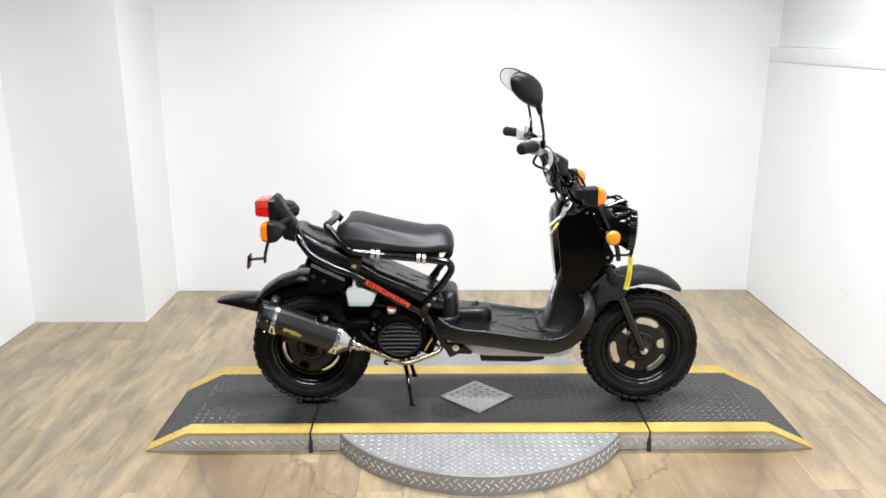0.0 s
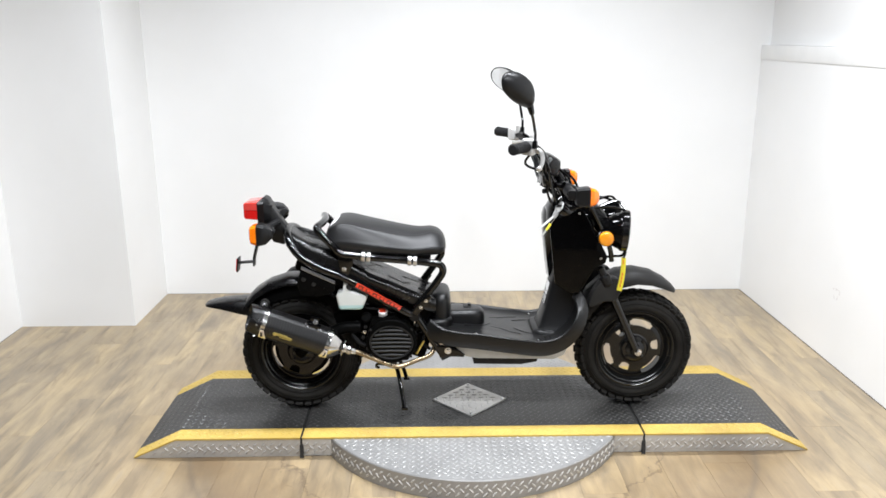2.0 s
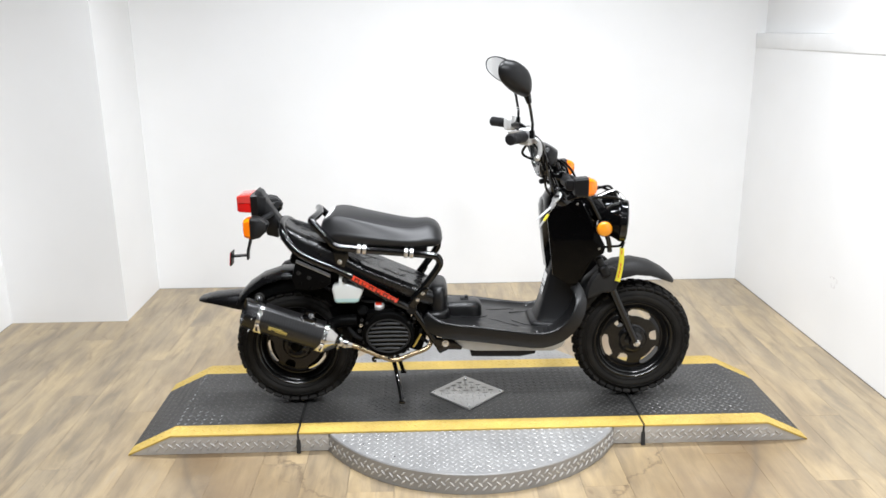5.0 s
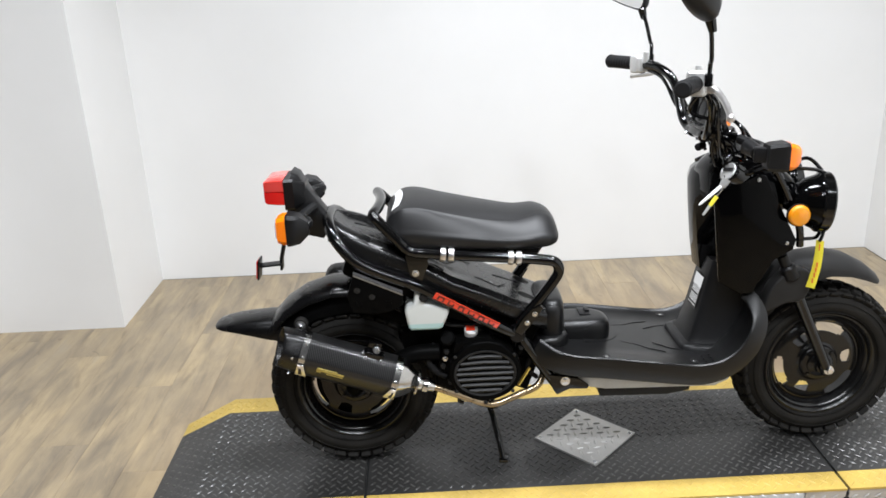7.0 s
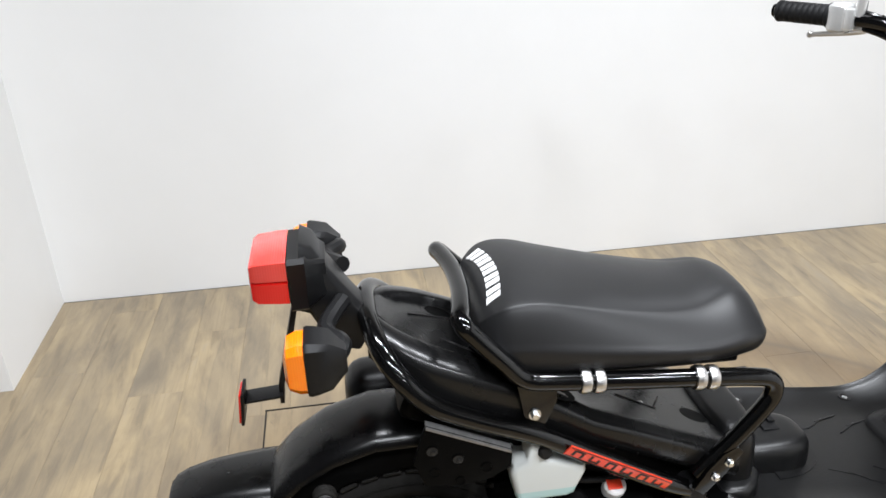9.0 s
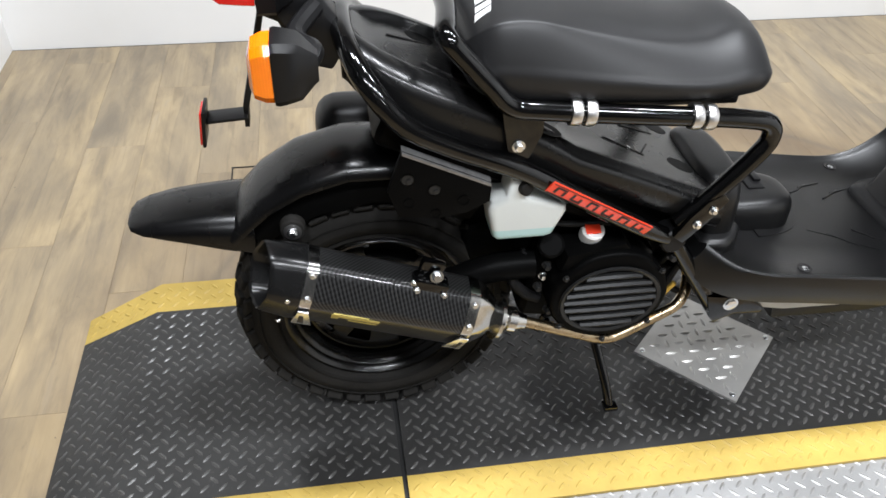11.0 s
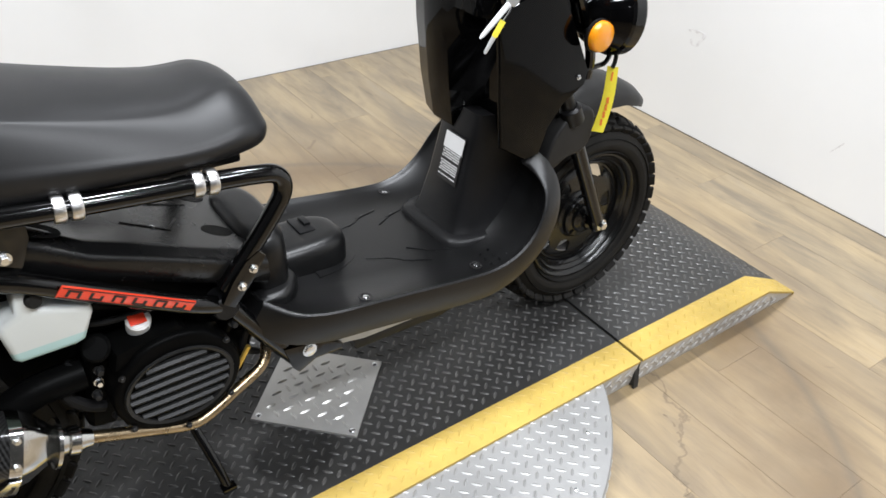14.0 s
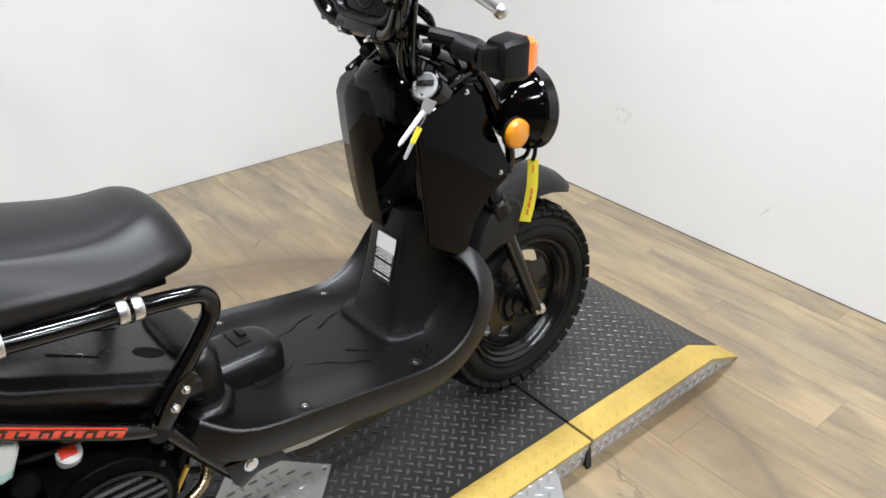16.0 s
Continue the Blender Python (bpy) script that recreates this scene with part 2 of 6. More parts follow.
    nt.links.new(geo.outputs["Position"], flat.inputs[0])
    far = nt.nodes.new("ShaderNodeVectorMath")
    far.operation = "LENGTH"
    nt.links.new(flat.outputs[0], far.inputs[0])
    wob = noise_at(nt, 3.5, 4.0)
    rad = maths(nt, "ADD", far.outputs["Value"], maths(nt, "MULTIPLY", wob, 0.06))
    outer = maths(nt, "SUBTRACT", 1.0, maths(nt, "MULTIPLY", maths(nt, "ABSOLUTE", maths(nt, "SUBTRACT", rad, 1.03)), 9.0))
    patch = ramp(nt, noise_at(nt, 5.0, 6.0, 0.7), [(0.3, grey(0.3)), (0.6, grey(0.95))])
    tone = mixed(nt, maths(nt, "MULTIPLY", maths(nt, "MAXIMUM", outer, 0.0), patch), tone, (0.095, 0.075, 0.055))
    rad2 = maths(nt, "ADD", far.outputs["Value"], maths(nt, "MULTIPLY", noise_at(nt, 7.0, 5.0, 0.65), 0.22))
    inner = maths(nt, "SUBTRACT", 1.0, maths(nt, "MULTIPLY", maths(nt, "ABSOLUTE", maths(nt, "SUBTRACT", rad2, 0.83)), 120.0))
    tone = mixed(nt, maths(nt, "MULTIPLY", maths(nt, "MAXIMUM", inner, 0.0), 0.8), tone, (0.1, 0.078, 0.055))
    # trodden zone in front of and around the turntable
    zone = maths(nt, "SUBTRACT", 1.0, maths(nt, "MULTIPLY", maths(nt, "ABSOLUTE", maths(nt, "SUBTRACT", far.outputs["Value"], 0.95)), 2.2))
    worn = ramp(nt, noise_at(nt, 2.6, 5.0, 0.65), [(0.3, grey(0.3)), (0.6, grey(0.85))])
    tone = mixed(nt, maths(nt, "MULTIPLY", maths(nt, "MAXIMUM", zone, 0.0), worn), tone, (0.175, 0.118, 0.06))
    arcs = maths(nt, "SUBTRACT", 1.0, maths(nt, "MULTIPLY", maths(nt, "ABSOLUTE", maths(nt, "SUBTRACT", far.outputs["Value"], 1.04)), 55.0))
    tone = mixed(nt, maths(nt, "MULTIPLY", maths(nt, "MAXIMUM", arcs, 0.0), 0.5), tone, (0.1, 0.08, 0.06))
    tone = mixed(nt, 1.0, tone, (0.98, 0.935, 0.865), "MULTIPLY")
    nt.links.new(tone, b.inputs["Base Color"])
    nt.links.new(ramp(nt, streak, [(0.3, grey(0.42)), (0.7, grey(0.32))]), b.inputs["Roughness"])
    b.inputs["Specular IOR Level"].default_value = 1.0
    bump(nt, b, thread, 0.18, 0.0008)
    return m


def make_plate(name, colour, under, worn, rough, metal, dirt=0.3, stains=(), spec=0.5):
    """Painted or bare tread plate: high spots rubbed to bare metal, dirt between."""
    m, nt, b = nodes_of(name)
    slow, quick = noise_at(nt, 4.0, 6.0, 0.65), noise_at(nt, 120.0, 4.0, 0.7)
    spots = noise_at(nt, 75.0, 6.0, 0.75)
    base = mixed(nt, ramp(nt, slow, [(0.3, grey(0.0)), (0.75, grey(1.0))]), tuple(c * (1 - dirt) for c in colour), colour)
    chip = ramp(nt, spots, [(0.0, grey(0.0)), (1 - worn, grey(0.0)), (1 - worn + 0.12, grey(0.7))])
    tone = mixed(nt, chip, base, under)
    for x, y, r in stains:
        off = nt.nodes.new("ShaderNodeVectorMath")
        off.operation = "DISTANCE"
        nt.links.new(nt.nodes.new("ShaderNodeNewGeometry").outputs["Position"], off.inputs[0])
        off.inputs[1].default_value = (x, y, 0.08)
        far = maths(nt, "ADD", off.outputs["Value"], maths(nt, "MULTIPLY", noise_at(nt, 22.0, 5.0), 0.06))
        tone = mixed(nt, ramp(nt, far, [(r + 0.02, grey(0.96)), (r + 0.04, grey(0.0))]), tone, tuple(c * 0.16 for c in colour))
    nt.links.new(tone, b.inputs["Base Color"])
    b.inputs["Metallic"].default_value = metal
    b.inputs["Specular IOR Level"].default_value = spec
    nt.links.new(maths(nt, "ADD", rough - 0.1, maths(nt, "MULTIPLY", slow, 0.2)), b.inputs["Roughness"])
    bump(nt, b, quick, 0.25, 0.0006)
    return m


# for unseen surfaces only: dark so that black parts reflect little and fill stays low
DARKWALL = plain("unseen_dark_wall", (0.045, 0.045, 0.045), 0.7, vary=0.2, coarse=2.0, fine=90.0)
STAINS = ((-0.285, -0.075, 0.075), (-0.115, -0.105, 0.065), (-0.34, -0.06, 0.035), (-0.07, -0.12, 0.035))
WALL, TANK, CARBON, WOOD = make_wall(), make_tank(), make_carbon(), make_wood()
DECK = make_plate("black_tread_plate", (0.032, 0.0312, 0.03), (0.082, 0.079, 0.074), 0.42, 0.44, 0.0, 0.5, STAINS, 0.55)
YELLOW = make_plate("yellow_tread_paint", (0.57, 0.4, 0.1), (0.22, 0.17, 0.08), 0.4, 0.45, 0.0, 0.42, (), 0.25)
# paler copy of DECK: rubbed treads, with their highlights put into the colour
DECKTOP = make_plate("rubbed_highlit_tread_tops", (0.08, 0.078, 0.074), (0.16, 0.155, 0.147), 0.46, 0.34, 0.05, 0.5, STAINS, 0.6)
SKIRT = make_plate("bright_tread_plate", (0.6, 0.585, 0.56), (0.3, 0.28, 0.25), 0.38, 0.36, 0.2, 0.4)
PLATE = make_plate("polished_tread_plate", (0.56, 0.55, 0.53), (0.36, 0.35, 0.33), 0.34, 0.42, 0.65, 0.3)
STEEL = make_plate("bare_tread_plate", (0.35, 0.347, 0.34), (0.22, 0.214, 0.2), 0.36, 0.42, 0.45, 0.28)


# ---- mesh helpers ----
def part(name, bm, material, parent=None, label="", angle=35, recalc=True):
    if recalc:
        bmesh.ops.recalc_face_normals(bm, faces=bm.faces)
    me = bpy.data.meshes.new(name)
    bm.to_mesh(me)
    bm.free()
    me.materials.append(material)
    me.polygons.foreach_set("use_smooth", [True] * len(me.polygons))
    me.set_sharp_from_angle(angle=radians(angle))
    ob = new(name, me)
    if parent is not None:
        ob.parent = parent
        if parent.data is None:
            ob.matrix_parent_inverse = Matrix.Translation(-Vector(parent["base"]))
    if label:
        tagged(ob, label)
    return ob


def thing(name, base, label, category, group="", kind=""):
    ob = new(name)
    ob.empty_display_size = 0.05
    ob.location = base
    ob["base"] = base
    return tagged(ob, label, category, group, kind)


def B():
    return bmesh.new()


def box(bm, c, s, rot=(0, 0, 0), bevel=0.0, seg=2, m=None):
    b2 = bmesh.new()
    bmesh.ops.create_cube(b2, size=1.0)
    for v in b2.verts:
        v.co = Vector((v.co.x * s[0], v.co.y * s[1], v.co.z * s[2]))
    if bevel:
        bmesh.ops.bevel(b2, geom=b2.edges[:], offset=bevel, segments=seg, affect="EDGES", profile=0.6, clamp_overlap=True)
    b2.transform((m or Matrix.Identity(4)) @ pose(*c, *rot))
    merge(bm, b2)


def merge(bm, b2):
    made = [bm.verts.new(v.co) for v in b2.verts]
    for i, v in enumerate(b2.verts):
        v.index = i
    for f in b2.faces:
        bm.faces.new([made[v.index] for v in f.verts])
    b2.free()


def frame_of(d):
    d = Vector(d).normalized()
    return d.to_track_quat("Z", "Y").to_matrix()


def cyl(bm, p0, p1, r0, r1=None, seg=20, bevel=0.0):
    p0, p1 = Vector(p0), Vector(p1)
    r1 = r0 if r1 is None else r1
    n = (p1 - p0).length
    prof = [(r0, 0.0), (r1, n)]
    if bevel:
        prof = [(r0 - bevel, 0), (r0, bevel), (r1, n - bevel), (r1 - bevel, n)]
    lathe(bm, prof, p0, p1 - p0, seg)


def lathe(bm, prof, origin, axis, seg=32, caps=True, closed=False):
    """prof: (radius, way along the axis) rows."""
    m, o = frame_of(axis), Vector(origin)
    rings = []
    for r, h in prof:
        rings.append([bm.verts.new(o + m @ Vector((r * math.cos(2 * math.pi * i / seg), r * math.sin(2 * math.pi * i / seg), h))) for i in range(seg)])
    pairs = list(zip(rings, rings[1:])) + ([(rings[-1], rings[0])] if closed else [])
    for a, b in pairs:
        for i in range(seg):
            bm.faces.new((a[i], a[(i + 1) % seg], b[(i + 1) % seg], b[i]))
    if caps and not closed:
        bm.faces.new(rings[0][::-1])
        bm.faces.new(rings[-1])


def loft(bm, rings, caps=True, closed=True, around=False):
    vs = [[bm.verts.new(p) for p in ring] for ring in rings]
    n = len(vs[0])
    for a, b in list(zip(vs, vs[1:])) + ([(vs[-1], vs[0])] if around else []):
        for i in range(n if closed else n - 1):
            bm.faces.new((a[i], a[(i + 1) % n], b[(i + 1) % n], b[i]))
    if caps and closed and not around:
        bm.faces.new(vs[0][::-1])
        bm.faces.new(vs[-1])


def spline(pts, n=8, closed=False):
    pts = [Vector(p) for p in pts]
    out, k = [], len(pts)
    for i in range(k if closed else k - 1):
        p = [pts[(i + j) % k] if closed else pts[min(max(i + j, 0), k - 1)] for j in (-1, 0, 1, 2)]
        for s in range(n):
            t = s / n
            out.append(0.5 * (2 * p[1] + (p[2] - p[0]) * t + (2 * p[0] - 5 * p[1] + 4 * p[2] - p[3]) * t * t + (3 * p[1] - p[0] - 3 * p[2] + p[3]) * t**3))
    return out if closed else out + [pts[-1]]


def tube(bm, pts, r, seg=12, closed=False, n=6):
    path = spline(pts, n, closed)
    k = len(path)
    tang = [(path[(i + 1) % k] - path[i - 1]) if closed else (path[min(i + 1, k - 1)] - path[max(i - 1, 0)]) for i in range(k)]
    up = Vector((0.31, 0.2, 0.93))
    rings = []
    for i, (p, t) in enumerate(zip(path, tang)):
        t = t.normalized()
        side = t.cross(up)
        side = side.normalized() if side.length > 1e-4 else Vector((0, 1, 0))
        up = side.cross(t).normalized()
        rad = r(i / (k - 1)) if callable(r) else r
        rings.append([p + rad * (math.cos(2 * math.pi * j / seg) * side + math.sin(2 * math.pi * j / seg) * up) for j in range(seg)])
    loft(bm, rings, around=closed)


def slab(bm, outline, y0, y1, bevel=0.0, seg=2, smooth=0, m=None):
    """A plate with the outline (x, z) between two y."""
    if smooth:
        outline = [(p.x, p.y) for p in spline([(x, z, 0) for x, z in outline], smooth, True)]
    b2 = bmesh.new()
    f = b2.faces.new([b2.verts.new((x, y0, z)) for x, z in outline])
    ext = bmesh.ops.extrude_face_region(b2, geom=[f])
    bmesh.ops.translate(b2, verts=[g for g in ext["geom"] if isinstance(g, bmesh.types.BMVert)], vec=(0, y1 - y0, 0))
    if bevel:
        caps = [e for e in b2.edges if abs(e.verts[0].co.y - e.verts[1].co.y) < 1e-6]
        bmesh.ops.bevel(b2, geom=caps, offset=bevel, segments=seg, affect="EDGES", profile=0.6, clamp_overlap=True)
    if m:
        b2.transform(m)
    merge(bm, b2)


def bolts(owner, rows, material=None, name="bolt"):
    """Single bolts, each a part of its own: place, axis, radius, height."""
    for p, axis, r, h in rows:
        b2 = B()
        bolt(b2, p, axis, r * 0.82, h)
        part(name, b2, material or CHROME, owner)


def bolt(bm, p, axis, r=0.008, h=0.006):
    """A hexagon head on a washer."""
    p, a = Vector(p), Vector(axis).normalized()
    lathe(bm, [(r * 1.35, 0), (r * 1.35, h * 0.25)], p, a, 16)
    lathe(bm, [(r, h * 0.25), (r, h * 0.85), (r * 0.8, h)], p, a, 6)


def both(y):
    return (-y, y)


# ---- the room ----
FLOOR_X, FLOOR_Y = (-2.247, 1.6565), (-4.0, 1.5965)


def wall(name, c, s, label, mat=None):
    bm = B()
    box(bm, c, s)
    return tagged(part(name, bm, mat or WALL, None, label), label, "wall", "", "structure")


wall("wall_back", (0.12, 1.675, 1.4), (3.6, 0.15, 2.8), "smooth white painted wall behind the scooter")
wall("wall_left", (-2.325, 0.84, 1.4), (0.15, 0.48, 2.8), "smooth white painted side wall")
# unseen enclosing walls, added dark to hold back bounced light
wall("wall_left_front", (-2.325, -1.705, 1.4), (0.15, 4.61, 2.8), "unseen side wall beside the camera, added dark to cut reflections", DARKWALL)
wall("wall_front", (-0.295, -4.075, 1.4), (4.21, 0.15, 2.8), "unseen wall behind the camera, added dark to cut reflections", DARKWALL)
wall("column", (-2.035, 1.415, 1.4), (0.73, 0.67, 2.8), "square white painted column in the corner")
bm = B()
box(bm, (1.735, -1.2, 0.655), (0.15, 5.6, 1.31))
right = tagged(part("wall_right", bm, WALL), "white painted half-height wall lining with a ledge", "wall", "", "structure")
bm = B()
box(bm, (1.78, -1.2, 2.093), (0.15, 5.6, 1.414))
part("upper_wall", bm, WALL, right)
bm = B()
box(bm, (1.733, -1.2, 1.3475), (0.154, 5.6, 0.075), bevel=0.004)
part("ledge_board", bm, TRIM, right, "white painted ledge board")
# unseen ceiling, likewise added dark
bm = B()
box(bm, (-0.295, -1.2, 2.85), (4.3, 5.8, 0.1))
tagged(part("ceiling", bm, DARKWALL), "unseen ceiling, added dark to cut fill light", "ceiling", "", "structure")

bm = B()
box(bm, (1.6595, -1.2, 0.001), (0.005, 5.58, 0.002))
tagged(part("base_joint", bm, GRIME, right), "dark gap at the foot of the wall")

# marks rubbed into the side wall
MARK = plain("grey_scuff", (0.73, 0.72, 0.715), 0.6, vary=0.25, coarse=60.0)
for y, z, r in ((0.528, 0.325, 0.026),):
    bm = B()
    rings = []
    for k in range(22):
        a = 0.4 + k * 0.25
        rad = r * (1 + 0.25 * math.sin(3 * a))
        wid = 0.004 + 0.003 * math.sin(5 * a)
        rings.append([Vector((1.6595, y + (rad + d) * math.cos(a), z + (rad + d) * math.sin(a) * 0.9)) + Vector((e, 0, 0)) for d, e in ((-wid, 0), (wid, 0), (wid, -0.0006), (-wid, -0.0006))])
    loft(bm, rings)
    part("scuff_ring", bm, MARK, right, "grey rubbed ring mark")
bm = B()
box(bm, (1.6594, -0.031, 0.183), (0.0008, 0.055, 0.004), (-54, 0, 0))
part("scratch", bm, MARK, right, "grey scratch")
floor = B()
box(floor, (-0.295, -1.2, -0.056), (4.2, 5.9, 0.1))
floor = tagged(part("floor", floor, JOINT), "pale rustic wood-look plank floor", "floor", "", "structure")

# ---- the turntable and its ramp ----
D = 0.08
Y_F, Y_FIN, Y_BIN, Y_B = -0.277, -0.206, 0.231, 0.313


def bumps(bm, u0, u1, v0, v1, place, inside=lambda u, v: True, pitch=0.0205, length=0.0225, width=0.0072, height=0.0018):
    """Raised lens-shaped treads, turned one way and the other in a chequer."""
    reach = int(((u1 - u0) + (v1 - v0)) / (pitch * 1.414)) + 2
    for i in range(-reach, reach + 1):
        for j in range(-reach, reach + 1):
            u, v = u0 + (i - j) * pitch * 0.7071, v0 + (i + j) * pitch * 0.7071 + 0.004
            if not (u0 < u < u1 and v0 < v < v1):
                continue
            a = radians(45 if (i + j) % 2 else -45)
            du, dv = math.cos(a), math.sin(a)
            ends = [(u + s * du * length / 2, v + s * dv * length / 2) for s in (-1, 1)]
            if not all(u0 <= e[0] <= u1 and v0 <= e[1] <= v1 and inside(*e) for e in ends):
                continue
            row = [(-0.5, 0, 0), (-0.22, -0.5, 0), (0.22, -0.5, 0), (0.5, 0, 0), (0.22, 0.5, 0), (-0.22, 0.5, 0), (-0.25, 0, 1), (0.25, 0, 1)]
            vs = []
            for x, y, h in row:
                x, y = x * length, y * width
                vs.append(bm.verts.new(place(u + x * du - y * dv, v + x * dv + y * du, h * height - 0.0003)))
            for f in ((0, 1, 6), (1, 2, 7, 6), (2, 3, 7), (3, 4, 7), (4, 5, 6, 7), (5, 0, 6)):
                bm.faces.new([vs[k] for k in f])


def sheet(bm, rows, thick):
    """A closed sheet over a grid of points, thick metres deep."""
    top = [[bm.verts.new(p) for p in row] for row in rows]
    low = [[bm.verts.new(Vector(p) - Vector((0, 0, thick))) for p in row] for row in rows]
    n, k = len(rows), len(rows[0])
    for i in range(n - 1):
        for j in range(k - 1):
            bm.faces.new((top[i][j], top[i + 1][j], top[i + 1][j + 1], top[i][j + 1]))
            bm.faces.new((low[i][j], low[i][j + 1], low[i + 1][j + 1], low[i + 1][j]))
    for i in range(n - 1):
        bm.faces.new((top[i][0], low[i][0], low[i + 1][0], top[i + 1][0]))
        bm.faces.new((top[i][-1], top[i + 1][-1], low[i + 1][-1], low[i][-1]))
    for j in range(k - 1):
        bm.faces.new((top[0][j], top[0][j + 1], low[0][j + 1], low[0][j]))
        bm.faces.new((top[-1][j], low[-1][j], low[-1][j + 1], top[-1][j + 1]))


def edge_y(y, z):
    """The outer edges lean inwards towards the floor."""
    k = (D - z) / D
    return y + (0.013 * k if y == Y_F else -0.013 * k if y == Y_B else 0)


def deck_z(x):
    a = abs(x)
    return D if a < 1.045 else D - (a - 1.045) / (1.2 - 1.045) * (D - 0.006)


def skirt(owner, x0, x1, y_top, low_z, treads):
    """The plate that closes a long side from the deck down to the floor."""
    xs = sorted({x0, x1, *(x for x in (-1.045, 1.045) if x0 < x < x1)})
    sgn = -1 if y_top < 0 else 1
    bm = B()
    for a, b in zip(xs, xs[1:]):
        ring = []
        for x in (a, b):
            zt = deck_z(x) - 0.0065
            for z in (low_z, max(zt, low_z + 0.001)):
                yo = edge_y(y_top, z) - sgn * 0.001
                ring.append([(x, yo, z), (x, yo - sgn * 0.004, z)])
        (a0, a1), (b0, b1) = ring[0:2], ring[2:4]
        for q in ((a0[0], b0[0], b1[0], a1[0]), (a0[1], a1[1], b1[1], b0[1]), (a0[0], a0[1], b0[1], b0[0]), (a1[0], b1[0], b1[1], a1[1])):
            bm.faces.new([bm.verts.new(p) for p in q])
    part("skirt", bm, SKIRT, owner, "bare tread-plate skirt")
    if treads:
        bm = B()
        bumps(bm, x0, x1, low_z + 0.002, D - 0.006, lambda u, v, h: (u, edge_y(y_top, v) + sgn * h, v), lambda u, v: v < deck_z(u) - 0.008, pitch=0.021, length=0.0235, width=0.0072, height=0.0028)
        tagged(part("skirt_tread", bm, SKIRT, owner), "bare raised treads", kind="stuff")


def deck_section(name, xs, label, group=""):
    owner = thing(name, ((xs[0] + xs[-1]) / 2, 0.02, 0), label, "ramp", group)
    for strip, y0, y1, mat, lab in (("deck_plate", Y_FIN, Y_BIN, DECK, "worn black tread plate"), ("yellow_stripe", Y_F, Y_FIN, YELLOW, "scuffed yellow painted edge"), ("yellow_stripe", Y_BIN, Y_B, YELLOW, "scuffed yellow painted edge")):
        bm = B()
        sheet(bm, [[(x, edge_y(y, deck_z(x)) if y in (Y_F, Y_B) else y, deck_z(x)) for y in (y0, y1)] for x in xs], 0.006)
        piece = part(strip, bm, mat, owner, lab)
        bm = B()

        def ok(u, v, y0=y0, y1=y1):
            lo, hi = (edge_y(y, deck_z(u)) if y in (Y_F, Y_B) else y for y in (y0, y1))
            return lo + 0.001 < v < hi - 0.001

        bumps(bm, xs[0], xs[-1], y0, y1, lambda u, v, h: (u, v, deck_z(u) + h), ok)
        tagged(part("tread", bm, DECKTOP if mat is DECK else mat, piece), "raised treads", kind="stuff")
    return owner


mid = deck_section("turntable_deck", [-0.602, 0.602], "black tread-plate deck with yellow edges on the turntable")
for a, b in ((-0.602, -0.5), (0.5, 0.602)):
    skirt(mid, a, b, Y_F, 0.003, True)
    skirt(mid, a, b, Y_B, 0.003, False)
for sgn, lab in ((-1, "black tread-plate end ramp behind the rear wheel"), (1, "black tread-plate end ramp ahead of the front wheel")):
    xs = [sgn * 0.61, sgn * 1.045, sgn * 1.2]
    end = deck_section("end_ramp", sorted(xs), lab, "end ramps of the turntable")
    skirt(end, min(xs), max(xs), Y_F, 0.001, True)
    skirt(end, min(xs), max(xs), Y_B, 0.001, False)
    bm = B()
    box(bm, (sgn * 0.606, 0.018, 0.037), (0.0078, 0.574, 0.072))
    box(bm, (sgn * 0.606, edge_y(Y_F, 0.038) - 0.0005, 0.038), (0.0135, 0.005, 0.074), (-9.2, 0, 0))
    part("joint_strip", bm, JOINT, end, "black rubber joint strip")

disc = thing("turntable", (0, 0.02, 0), "round bare tread-plate turntable disc on the floor", "turntable")
R_T, Z_T = 0.578, 0.0725
bm = B()
lathe(bm, [(R_T, 0.0), (R_T, Z_T - 0.004), (R_T - 0.003, Z_T)], (0, 0.02, 0.001), (0, 0, 1), 96)
part("disc", bm, STEEL, disc)
bm = B()
bumps(bm, -0.57, 0.57, -0.57, 0.61, lambda u, v, h: (u, v, Z_T + 0.001 + h), lambda u, v: math.hypot(u, v - 0.02) < R_T - 0.006 and not Y_F + 0.03 < v < Y_B - 0.03)
tagged(part("tread", bm, STEEL, disc), "raised treads", kind="stuff")
bm = B()
bumps(bm, 0, 2 * math.pi * R_T, 0.002, Z_T - 0.003, lambda u, v, h: ((R_T + h) * math.cos(u / R_T), 0.02 + (R_T + h) * math.sin(u / R_T), v), lambda u, v: True, pitch=0.021, length=0.0235, width=0.0072, height=0.0028)
tagged(part("rim_tread", bm, SKIRT, disc), "raised treads", kind="stuff")
for i in range(24):
    a = radians(15 * i)
    bm = B()
    lathe(bm, [(0.004, 0), (0.004, 0.001), (0.002, 0.0018)], (0.53 * math.cos(a), 0.02 + 0.53 * math.sin(a), Z_T + 0.001), (0, 0, 1), 8)
    part("rivet", bm, CHROME, disc)

